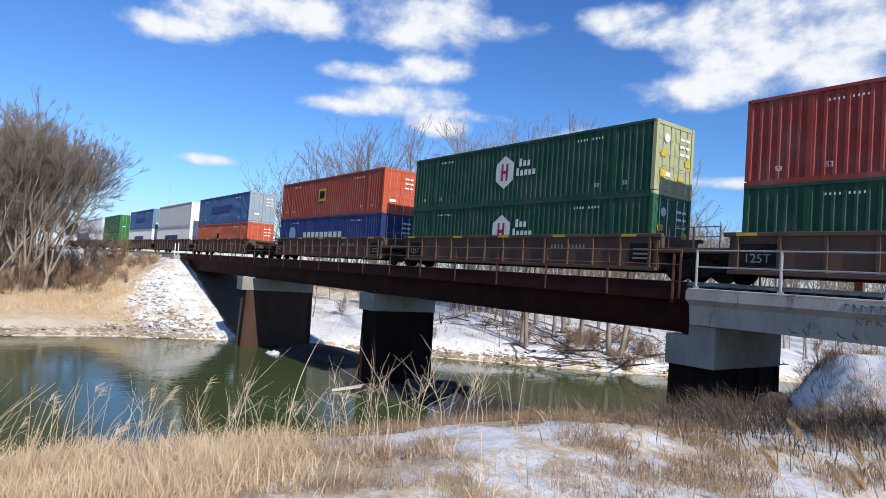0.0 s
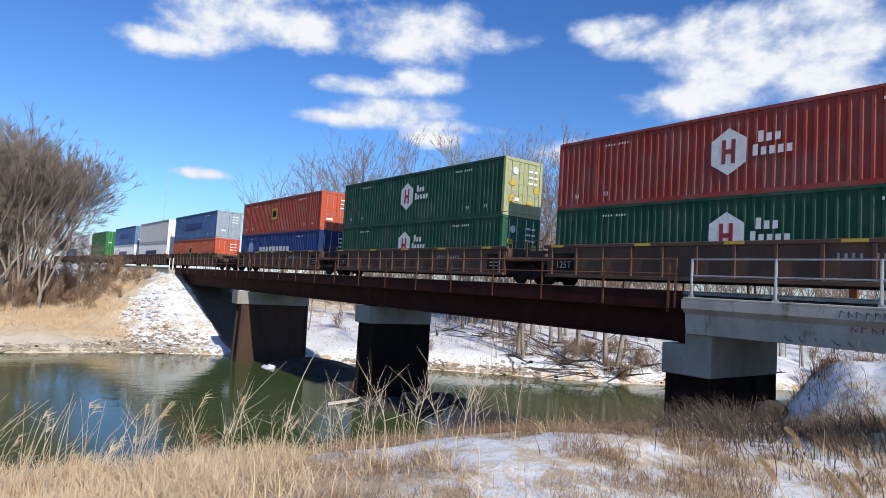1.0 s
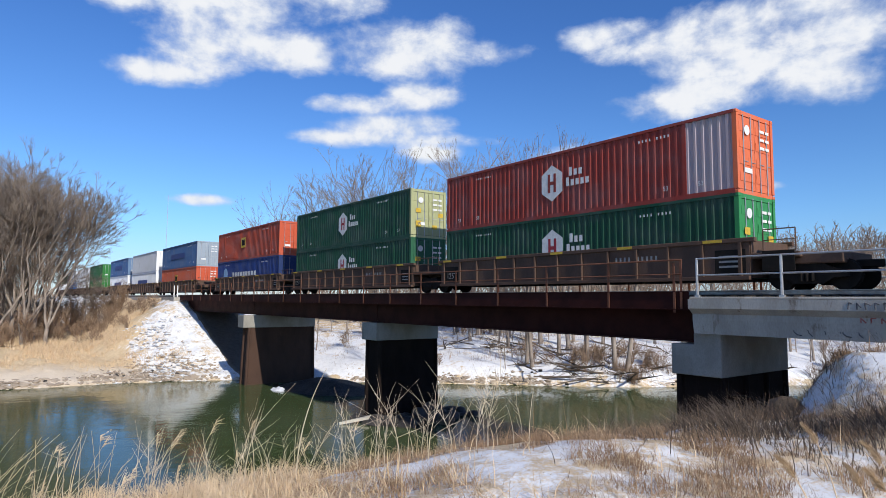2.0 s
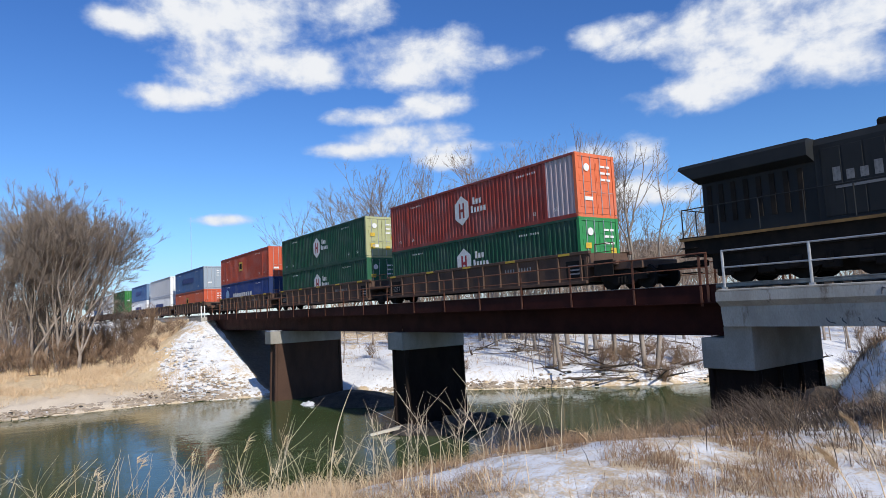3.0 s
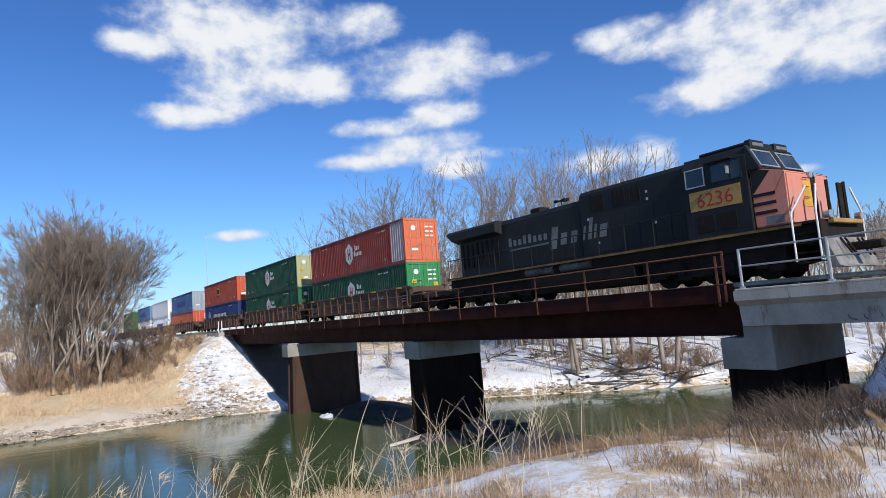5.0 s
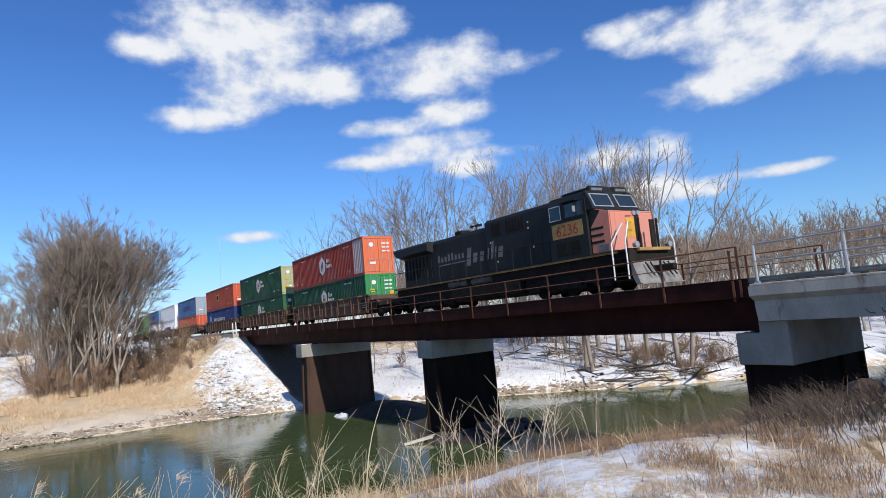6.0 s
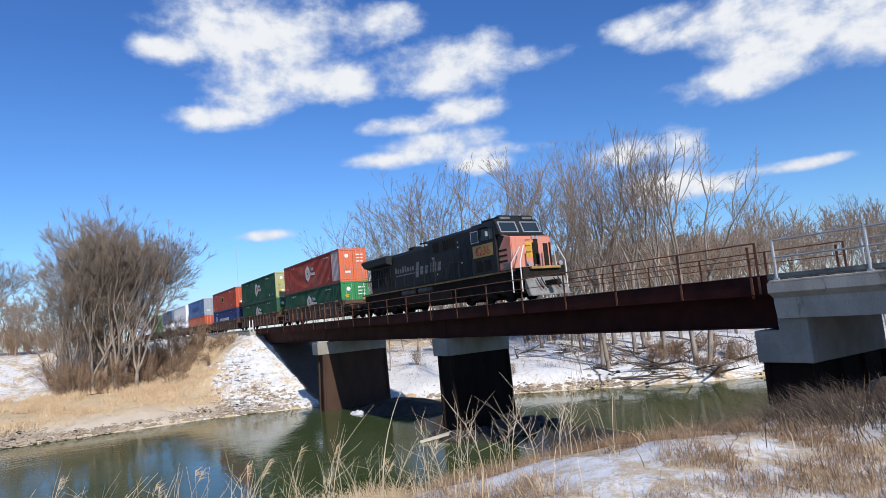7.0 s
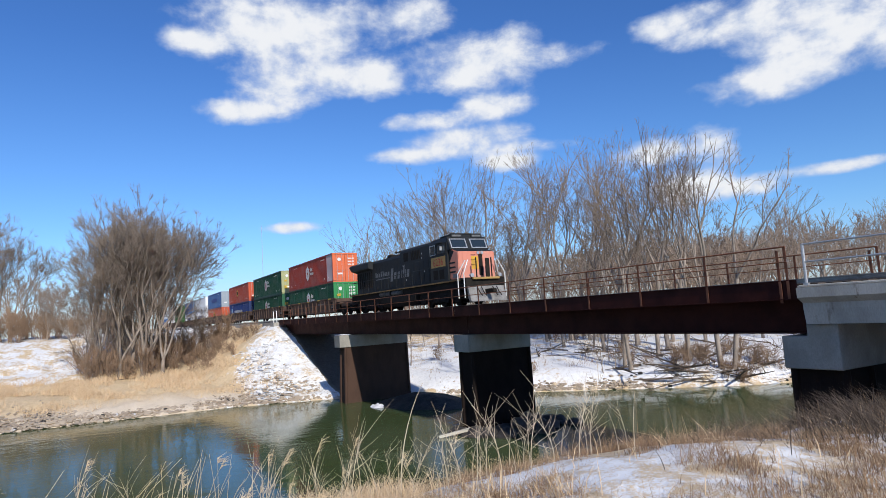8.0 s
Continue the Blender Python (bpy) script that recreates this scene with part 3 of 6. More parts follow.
def container(label, colour, end_colour, marks="", at=None, fade=0.25, tail=None, name="shipping_container"):
    """Origin: middle of the floor at the +x end; the box reaches towards -x."""
    box_thing = thing(name, label, "container", "containers on the train", at=at)
    body = paint_of("container paint " + "%.2f %.2f %.2f" % colour, colour, fade)
    # most ends are set lighter than their sides, sun on them included
    ends = paint_of("end paint " + "%.2f %.2f %.2f" % end_colour, end_colour, fade * 0.6)
    w, h, l = C_WIDE / 2, C_HIGH, C_LEN
    tail_from = -1.98
    for out in (-1, 1):
        y = out * (w - 0.02)
        part("side_wall", corrugated(-l + 2.05, tail_from - 0.07, 0.16, h - 0.10, y, out), body, box_thing)
        part("side_wall", corrugated(-l + 0.1, -l + 1.91, 0.16, h - 0.10, y, out), body, box_thing)
        part("side_wall", corrugated(tail_from + 0.07, -0.1, 0.16, h - 0.10, y, out), tail if tail else body, box_thing, "faded grey end panel" if tail else "")
        for z0, z1 in ((0.0, 0.17), (h - 0.11, h)):
            part("side_rail", plate(-l + 0.1, -0.1, y - 0.03, y + 0.03, z0, z1), body, box_thing)
    bm = bmesh.new()
    box(bm, -l + 0.05, -0.05, -w + 0.06, w - 0.06, h - 0.06, h - 0.015)
    part("roof", bm, body, box_thing)
    part("floor", plate(-l + 0.05, -0.05, -w + 0.06, w - 0.06, 0.05, 0.15), body, box_thing)
    for x in (-0.085, -1.98, -l + 1.98, -l + 0.085):
        for y in (-w + 0.085, w - 0.085):
            mat_used = ends if x > -1 else body
            part("post", plate(x - 0.08, x + 0.08, y - 0.08, y + 0.08, 0.16, h - 0.12), mat_used, box_thing)
            for z in (0.0, h - 0.118):
                part("corner_casting", plate(x - 0.09, x + 0.09, y - 0.09, y + 0.09, z - 0.001, z + 0.119, bevel=0.015), mat_used, box_thing)
    # far end: a ribbed bulkhead; this end: doors or a bulkhead
    part("front_wall", plate(-l + 0.03, -l + 0.07, -w + 0.1, w - 0.1, 0.1, h - 0.1), body, box_thing)
    part("door_sill", plate(-0.10, -0.03, -w + 0.16, w - 0.16, 0.0, 0.15), ends, box_thing)
    part("door_header", plate(-0.10, -0.03, -w + 0.16, w - 0.16, h - 0.16, h), ends, box_thing)
    for side in (-1, 1):
        y0, y1 = sorted((side * 0.012, side * (w - 0.17)))
        bm = bmesh.new()
        box(bm, -0.075, -0.045, y0, y1, 0.17, h - 0.18)
        for k in range(4):
            z = 0.45 + k * 0.58
            box(bm, -0.045, -0.028, y0 + 0.06, y1 - 0.06, z, z + 0.30)
        leaf = part("door", bm, ends, box_thing)
        for y in (y0 + 0.3, y1 - 0.3):
            part("lock_rod", rods(((-0.012, y, 0.10), (-0.012, y, h - 0.12), 0.018), ((-0.012, y - 0.04, 1.15), (-0.012, y + 0.28, 1.15), 0.014)), M_GALV, leaf)
    front, end = -w - 0.002, 0.002
    if marks == "hub":
        bm = bmesh.new()
        hexagon(bm, -8.45, front, h * 0.53, 0.62, 0.82)
        part("emblem", bm, M_WHITE, box_thing, "white hexagonal emblem")
        bm = bmesh.new()
        for dx in (-0.24, 0.10):
            box(bm, -8.45 + dx, -8.31 + dx, front - 0.006, front - 0.003, h * 0.53 - 0.42, h * 0.53 + 0.42)
        box(bm, -8.55, -8.35, front - 0.006, front - 0.003, h * 0.53 - 0.08, h * 0.53 + 0.08)
        part("emblem_letter", bm, paint_of("emblem red", (0.33, 0.02, 0.03)) if colour[1] > colour[0] else body, box_thing)
        for row, n_bars, x in ((1.72, 3, -7.45), (1.28, 5, -7.62)):
            for k in range(n_bars):
                mark("letter_bar", box_thing, M_WHITE, x + k * 0.27, x + k * 0.27 + 0.17, front - 0.004, front, row, row + (0.38 if k == 0 else 0.27))
    if marks == "word":
        bm = bmesh.new()
        for k in range(9):
            box(bm, -11.5 + k * 0.72, -10.98 + k * 0.72, front - 0.004, front, 1.25, 1.75)
        part("lettering", bm, M_WHITE, box_thing, "line of white lettering bars")
        bm = bmesh.new()
        bmesh.ops.create_cone(bm, cap_ends=True, segments=20, radius1=0.62, radius2=0.62, depth=0.004, matrix=pose(-13.6, front, 1.6, 90, 0, 0))
        part("emblem", bm, paint_of("pale blue emblem", (0.25, 0.42, 0.62)), box_thing, "pale blue disc")
    if marks == "square":
        part("emblem", plate(-9.3, -8.1, front - 0.004, front, 1.15, 2.1), M_YELLOW, box_thing, "yellow square emblem")
        part("emblem_letter", plate(-9.1, -8.3, front - 0.008, front - 0.0045, 1.35, 1.9), M_DARK, box_thing)
    if marks == "band":
        part("emblem", plate(-11.5, -5.2, front - 0.004, front, 1.2, 1.85), paint_of("deep blue band", (0.02, 0.05, 0.22)), box_thing, "dark blue band of lettering")
    # small reporting marks and numbers on the side and the end
    for k in range(9):
        if k != 4:
            mark("reporting_mark", box_thing, M_WHITE, -3.9 + k * 0.16, -3.845 + k * 0.16, front - 0.004, front, h - 0.47, h - 0.37)
            mark("reporting_mark", box_thing, M_WHITE, -l + 2.5 + k * 0.13, -l + 2.545 + k * 0.13, front - 0.004, front, h - 0.45, h - 0.37)
    for x in (-1.35, -l + 1.1, -l + 2.6, -2.75):
        word("53", 0.24, M_WHITE, box_thing, pose(x, front, 0.42) @ SOUTH, "size_mark")
    for row in range(3):
        mark("end_mark", box_thing, M_WHITE, end, end + 0.003, 0.30, 0.62, h - 0.60 - row * 0.30, h - 0.50 - row * 0.30)
        mark("end_mark", box_thing, M_WHITE, end, end + 0.003, 0.70, 0.95, h - 0.60 - row * 0.30, h - 0.50 - row * 0.30)
    mark("end_mark", box_thing, M_WHITE, end, end + 0.003, -0.8, -0.3, 0.75, 0.92)
    if marks == "hub":
        bm = bmesh.new()
        bmesh.ops.create_cone(bm, cap_ends=True, segments=16, radius1=0.18, radius2=0.18, depth=0.004, matrix=pose(end + 0.002, -0.6, 2.25, 0, 90, 0))
        part("end_emblem", bm, M_WHITE, box_thing, "white disc emblem")
        if colour == GREEN:
            for y0, z0, z1 in ((-0.95, 0.6, 1.0), (0.25, 0.55, 0.8), (0.7, 1.3, 1.55), (-0.95, 1.5, 1.75)):
                mark("placard", box_thing, M_YELLOW, end, end + 0.003, y0, y0 + 0.36, z0, z1)
    MOVING.append(box_thing)
    return box_thing


def wheel_mesh(r, gauge=1.51):
    bm = bmesh.new()
    for s in (-1, 1):
        y = s * gauge / 2
        bmesh.ops.create_cone(bm, cap_ends=True, segments=20, radius1=r, radius2=r, depth=0.13, matrix=pose(0, y, 0, 90, 0, 0))
        bmesh.ops.create_cone(bm, cap_ends=True, segments=20, radius1=r + 0.03, radius2=r + 0.03, depth=0.03, matrix=pose(0, y - s * 0.08, 0, 90, 0, 0))
        for k in range(4):
            a = k * math.pi / 2
            box(bm, math.cos(a) * r * 0.55 - 0.05, math.cos(a) * r * 0.55 + 0.05, y - 0.075, y + 0.075, math.sin(a) * r * 0.55 - 0.05, math.sin(a) * r * 0.55 + 0.05)
    bar(bm, (0, -1.05, 0), (0, 1.05, 0), 0.09, 10)
    mesh = bpy.data.meshes.new("wheelset")
    bm.to_mesh(mesh)
    bm.free()
    mesh.materials.append(M_DARK)
    return mesh


CAR_WHEEL, LOCO_WHEEL = wheel_mesh(0.46), wheel_mesh(0.53)


def car_truck(parent, x):
    """A two-axle truck under a well car: side frames, bolster, springs and wheelsets."""
    z = RAIL_TOP + 0.46
    for y in (-1.02, 1.02):
        bm = bmesh.new()
        prism(bm, [(-1.15, 0.12), (-0.75, 0.18), (-0.45, 0.34), (0.45, 0.34), (0.75, 0.18), (1.15, 0.12), (1.15, -0.08), (0.72, -0.10), (0.42, -0.28), (-0.42, -0.28), (-0.72, -0.10), (-1.15, -0.08)], "y", -0.09, 0.09)
        frame_part = part("truck_frame", bm, M_DARK, parent, at=pose(x, y, z))
        for k in (-0.16, 0.0, 0.16):
            part("spring", rods(((k, -0.02 + (0.12 if y > 0 else -0.12), -0.2), (k, -0.02 + (0.12 if y > 0 else -0.12), 0.05), 0.06), sides=8), M_DARK, frame_part)
    part("bolster", plate(x - 0.22, x + 0.22, -1.0, 1.0, z - 0.05, z + 0.30), M_DARK, parent)
    for dx in (-0.89, 0.89):
        w = part("wheelset", CAR_WHEEL, None, parent, "steel wheels on an axle", at=pose(x + dx, 0, z))
        WHEELS.append((w, x + dx, z, 0.46))


def well_car(first, last):
    """One well unit; origin: under its container's +x end on the track's centre line."""
    car = thing("well_car", "rust-brown steel well car carrying two stacked containers", "rail car", "well cars", at=pose(0, TRACK_Y, 0))
    x0, x1 = -C_LEN - 0.35, 0.35
    for out in (-1, 1):
        y = out * 1.36
        bm = bmesh.new()
        box(bm, x0, x1, y - 0.02, y + 0.02, 8.05, 9.20)
        part("side_sheet", bm, M_WELL, car)
        part("top_chord", plate(x0 - 0.2, x1 + 0.2, y - 0.09, y + 0.09, 9.18, 9.33, bevel=0.02), M_WELL, car)
        part("bottom_chord", plate(x0, x1, y - 0.12, y + 0.10, 7.93, 8.06, bevel=0.01), M_WELL, car)
        rib = plate(-0.05, 0.05, -0.06, 0.06, 8.06, 9.18)
        first_rib = part("rib", rib, M_WELL, car, at=pose(x0 + 0.3, y + out * 0.05, 0))
        for k in range(1, 13):
            part("rib", first_rib.data, None, car, at=pose(x0 + 0.3 + k * (x1 - x0 - 0.6) / 12, y + out * 0.05, 0))
        for x in (x0 + 0.6, -C_LEN * 0.72, -C_LEN / 2, -C_LEN * 0.28, -0.9):
            part("safety_mark", plate(x - 0.35, x + 0.35, y + out * 0.094 - 0.003, y + out * 0.094 + 0.003, 9.21, 9.31), M_YELLOW, car)
        front = y - 0.024
        if out < 0:
            bm = bmesh.new()
            for k in range(10):
                if k != 4:
                    box(bm, -5.0 + k * 0.20, -4.92 + k * 0.20, front - 0.004, front, 8.74, 8.90)
            part("reporting_marks", bm, M_CHALK, car, "bars of faded car number")
    part("well_floor", plate(x0, x1, -1.3, 1.3, 7.94, 7.985), M_DARK, car)
    for x, s in ((x1, 1), (x0, -1)):
        a, b = sorted((x, x + s * 1.55))
        bm = bmesh.new()
        box(bm, a, b, -1.35, 1.35, 8.62, 8.80, 0.02)
        box(bm, a, b, -0.45, 0.45, 8.35, 8.62)
        part("end_platform", bm, M_WELL, car)
        part("end_sheet", plate(x - 0.03, x + 0.03, -1.33, 1.33, 8.0, 9.25), M_WELL, car)
        bm = rods(((x + s * 1.4, -1.28, 8.8), (x + s * 1.4, -1.28, 9.55), 0.02), ((x + s * 0.4, -1.28, 8.8), (x + s * 0.4, -1.28, 9.55), 0.02), ((x + s * 0.4, -1.28, 9.55), (x + s * 1.4, -1.28, 9.55), 0.02), ((x + s * 0.4, -1.28, 9.2), (x + s * 1.4, -1.28, 9.2), 0.015))
        part("grab_rail", bm, M_WELL, car)
        part("air_hose", rods(((x + s * 1.2, -0.5, 8.5), (x + s * 1.7, -0.45, 8.15), 0.03)), M_DARK, car)
    # one truck stands under each joint between two units; the outer ends have their own, with a coupler
    if first:
        car_truck(car, 2.0)
        part("coupler", plate(1.9, 4.3, -0.13, 0.13, 8.28, 8.52, bevel=0.03), M_DARK, car)
        part("end_beam", plate(1.6, 3.0, -1.2, 1.2, 8.4, 8.75, bevel=0.03), M_WELL, car)
        part("capacity_board", plate(0.75, 1.75, -1.40, -1.36, 8.2, 8.85), M_DARK, car)
    car_truck(car, -C_LEN - 2.0 if last else -C_LEN - 1.735)
    if last:
        part("coupler", plate(-C_LEN - 4.0, -C_LEN - 1.9, -0.13, 0.13, 8.28, 8.52, bevel=0.03), M_DARK, car)
        part("end_beam", plate(-C_LEN - 3.0, -C_LEN - 1.6, -1.2, 1.2, 8.4, 8.75, bevel=0.03), M_WELL, car)
    word("125T", 0.42, M_CHALK, car, pose(-C_LEN + 0.60, -1.402, 8.33) @ SOUTH, "capacity_mark")
    part("mark_board", plate(-C_LEN + 0.05, -C_LEN + 1.2, -1.398, -1.383, 8.2, 8.95), M_DARK, car)
    part("mark_board", plate(-0.85, 0.22, -1.398, -1.383, 8.15, 8.95), M_DARK, car)
    for row in range(3):
        mark("stencil_bar", car, M_CHALK, -0.70, 0.05, -1.403, -1.398, 8.35 + row * 0.17, 8.42 + row * 0.17)
    MOVING.append(car)
    return car


GREEN, RED, ORANGE = (0.006, 0.058, 0.030), (0.27, 0.038, 0.026), (0.50, 0.085, 0.035)
BLUE, NAVY, SILVER, WHITE = (0.045, 0.11, 0.26), (0.012, 0.035, 0.16), (0.50, 0.52, 0.55), (0.72, 0.74, 0.76)
LEAF, PALE_GREEN = (0.02, 0.16, 0.03), (0.03, 0.22, 0.07)


def build_train():
    grey_tail = paint_of("faded panel", (0.42, 0.34, 0.36), 0.4)
    units = [  # front end of the container, ends of the car set, upper box, lower box
        (0.0, True, False, ("red corrugated container with a white hexagon emblem and faded end panel", RED, (0.62, 0.14, 0.055), "hub", grey_tail), ("green corrugated container with a white hexagon emblem", GREEN, PALE_GREEN, "hub", None)),
        (-19.62, False, False, ("dark green corrugated container with a pale yellow-green end", GREEN, (0.36, 0.37, 0.19), "hub", None), ("dark green corrugated container with a white hexagon emblem", GREEN, (0.02, 0.10, 0.05), "hub", None)),
        (-39.3, False, True, ("orange-red corrugated container with a yellow square emblem", (0.33, 0.055, 0.03), ORANGE, "square", None), ("deep blue corrugated container with white lettering bars", NAVY, (0.012, 0.03, 0.11), "word", None)),
        (-63.25, True, False, ("blue container with orange-red corner posts", BLUE, (0.28, 0.33, 0.38), "band", None), ("orange-red corrugated container low on its car", (0.46, 0.10, 0.05), ORANGE, "square", None)),
        (-82.85, False, False, ("silver grey corrugated container stacked on top", SILVER, (0.75, 0.76, 0.76), "", None), ("white container with a dark blue mark", WHITE, (0.75, 0.76, 0.76), "band", None)),
        (-102.5, False, True, ("blue container with a dark band", BLUE, (0.12, 0.20, 0.32), "band", None), ("white container with a dark blue mark", WHITE, (0.70, 0.71, 0.72), "band", None)),
        (-127.6, True, False, ("leaf green corrugated container on its car", (0.02, 0.09, 0.03), LEAF, "", None), ("leaf green corrugated container on its car", (0.03, 0.12, 0.035), LEAF, "", None)),
        (-147.2, False, False, ("silver grey corrugated container stacked on top", SILVER, SILVER, "", None), ("white corrugated container low on its car", WHITE, WHITE, "", None)),
        (-166.8, False, True, ("silver grey corrugated container stacked on top", SILVER, SILVER, "", None), ("blue corrugated container low on its car", BLUE, BLUE, "", None)),
        (-191.0, True, False, ("dark green corrugated container stacked on top", GREEN, GREEN, "", None), ("white corrugated container low on its car", WHITE, WHITE, "", None)),
    ]
    cars = {}
    for x, first, last, upper, lower in units:
        key = (first, last)
        if key not in cars:
            cars[key] = well_car(first, last)
            cars[key].matrix_basis = pose(TRAIN_X + x, TRACK_Y, 0)
        else:
            src = cars[key]
            made = copy_thing(src, pose(TRAIN_X + x, TRACK_Y, 0))
            MOVING.append(made)
            for o, c in zip(src.children_recursive, made.children_recursive):
                if c.name.startswith("wheelset"):
                    WHEELS.append((c, c.location.x, c.location.z, 0.46))
        for z, (label, colour, end, marks, tail) in ((10.89, upper), (7.99, lower)):
            container(label, colour, end, marks, pose(TRAIN_X + x, TRACK_Y, z + 0.002 * (z > 10)), tail=tail)


build_train()


# ---- the locomotive ----
def build_loco():
    loco = thing("locomotive", "grimy black diesel locomotive with a faded salmon red nose", "locomotive", at=pose(TRAIN_X, TRACK_Y, 0))
    black = paint("sooty black paint", (0.010, 0.012, 0.0135), 0.045, True, 0.5)
    salmon = paint("faded salmon red paint", (0.60, 0.22, 0.15), 0.25, True, 0.5)
    gold = surface("dull gold paint", (0.42, 0.27, 0.09), (0.32, 0.20, 0.07), 0.6, 2.0, 0.1)
    stripe_paint = surface("dirty gold stripe", (0.26, 0.15, 0.05), (0.13, 0.08, 0.035), 0.7, 1.2, 0.1)
    red = surface("red numeral paint", (0.42, 0.03, 0.02), (0.33, 0.03, 0.02), 0.6, 2.0, 0.05)
    grey = surface("weathered grey lettering", (0.20, 0.205, 0.21), (0.13, 0.135, 0.14), 0.7, 1.8, 0.1, third=(0.04, 0.04, 0.045), spots=0.58)
    silver = surface("scuffed grey plough paint", (0.26, 0.25, 0.24), (0.17, 0.16, 0.15), 0.7, 2.0, 0.2)
    amber = surface("yellow nose paint", (0.66, 0.37, 0.04), (0.5, 0.28, 0.05), 0.55, 2.0, 0.1)
    pane = bpy.data.materials.new("cab window glass")
    pane.use_nodes = True
    shader = pane.node_tree.nodes["Principled BSDF"]
    shader.inputs["Base Color"].default_value, shader.inputs["Roughness"].default_value = (0.02, 0.03, 0.04, 1), 0.06
    chrome = M_GALV
    tank = surface("grimy grey tank paint", (0.16, 0.155, 0.15), (0.07, 0.065, 0.06), 0.7, 1.5, 0.2, third=(0.03, 0.026, 0.023), spots=0.55)
    # frame, walkway and its striped edge
    bm = bmesh.new()
    box(bm, 5.05, 25.35, -1.34, 1.34, 8.62, 9.22, 0.02)
    part("underframe", bm, M_DARK, loco)
    part("walkway", plate(5.0, 25.3, -1.53, 1.53, 9.22, 9.30), black, loco)
    for y in (-1.534, 1.534):
        part("edge_stripe", plate(5.0, 24.9, y - 0.004, y + 0.004, 9.17, 9.26), stripe_paint, loco, "dull gold sill stripe")
    # engine hood: radiator with its wide winged roof, low hood, taller blower section
    bm = bmesh.new()
    box(bm, 5.75, 9.65, -1.02, 1.02, 9.30, 11.35, 0.02)
    radiator = part("radiator_body", bm, black, loco)
    for k in range(8):
        x = 5.95 + k * 0.45
        part("grille_slat", plate(x, x + 0.16, -1.06, -1.015, 9.75, 11.1), M_DARK, radiator)
    bm = bmesh.new()
    prism(bm, [(-1.53, 11.38), (-1.53, 11.80), (-1.42, 11.93), (1.42, 11.93), (1.53, 11.80), (1.53, 11.38), (1.05, 11.22), (-1.05, 11.22)], "x", 5.15, 9.65)
    for v in bm.verts:
        if v.co.x < 5.5 and v.co.z < 11.5:
            v.co.x += 0.5
    part("radiator_wing", bm, black, loco)
    bm = bmesh.new()
    prism(bm, [(-1.06, 9.30), (-1.06, 11.70), (-0.94, 11.92), (0.94, 11.92), (1.06, 11.70), (1.06, 9.30)], "x", 9.655, 15.3)
    hood = part("engine_hood", bm, black, loco)
    bm = bmesh.new()
    prism(bm, [(-1.12, 9.30), (-1.12, 12.05), (-0.98, 12.22), (0.98, 12.22), (1.12, 12.05), (1.12, 9.30)], "x", 15.305, 20.9)
    blower = part("blower_hood", bm, black, loco)
    for k in range(9):
        x = 9.85 + k * 0.60
        part("hood_door", plate(x, x + 0.55, -1.075, -1.056, 9.42, 11.55, bevel=0.006), black, hood)
    for k in range(7):
        x = 15.5 + k * 0.75
        part("hood_door", plate(x, x + 0.69, -1.135, -1.116, 9.45, 11.05, bevel=0.006), black, blower)
    for k in range(6):
        part("intake_slat", plate(17.2 + k * 0.26, 17.33 + k * 0.26, -1.145, -1.115, 11.25, 11.9), M_DARK, blower)
    part("intake_panel", plate(15.9, 16.7, -1.14, -1.115, 11.25, 11.9), M_DARK, blower)
    for x, z in ((15.7, 10.9), (18.9, 11.2), (18.9, 11.5), (19.2, 10.2), (16.2, 9.8)):
        part("latch_plate", plate(x, x + 0.10, -1.145, -1.134, z, z + 0.10), chrome, blower)
    part("exhaust_stack", plate(11.2, 11.95, -0.40, 0.35, 11.915, 12.28, bevel=0.06), M_DARK, loco)
    bm = bmesh.new()
    bar(bm, (13.4, -0.3, 11.9), (13.4, -0.3, 12.25), 0.03)
    for dx, dy in ((0.32, -0.38), (0.36, -0.2), (-0.30, -0.42)):
        bar(bm, (13.4, -0.3 + (dy + 0.3), 12.28), (13.4 + dx, -0.3 + (dy + 0.3), 12.30), 0.035, 10, 0.09)
    part("horn", bm, M_DARK, loco)
    # worn name along the hood, in plain shapes
    for k in range(8):
        x = 10.15 + k * 0.375
        mark("letter_bar", loco, grey, x, x + 0.22, -1.082, -1.077, 10.48, 10.78 + (0.13 if k in (0, 3, 4) else 0))
    mark("letter_bar", loco, grey, 10.2, 13.1, -1.082, -1.077, 10.25, 10.33)
    for x, w, z0, z1 in ((13.20, 0.42, 9.95, 10.98), (13.85, 0.40, 10.08, 10.62), (14.52, 0.38, 10.08, 10.62), (15.33, 0.12, 10.08, 10.70), (15.64, 0.20, 10.08, 11.02), (15.98, 0.12, 10.08, 10.70), (16.30, 0.40, 10.08, 10.64)):
        y = -1.139 if x > 15.3 else -1.079
        bm = plate(x, x + w, y - 0.004, y, z0, z1)
        for v in bm.verts:
            v.co.x += (v.co.z - 10.1) * 0.22
        part("letter_bar", bm, grey, loco, "slanted worn grey lettering bar")
    # cab with its rounded roof
    bm = bmesh.new()
    prism(bm, [(-1.53, 9.30), (-1.53, 11.86), (-1.30, 12.22), (-0.75, 12.34), (0.75, 12.34), (1.30, 12.22), (1.53, 11.86), (1.53, 9.30)], "x", 20.905, 23.35)
    cab = part("cab", bm, black, loco)
    bm = bmesh.new()
    box(bm, 21.2, 23.2, -0.85, 0.85, 12.33, 12.46, 0.05)
    part("roof_vent", bm, black, cab)
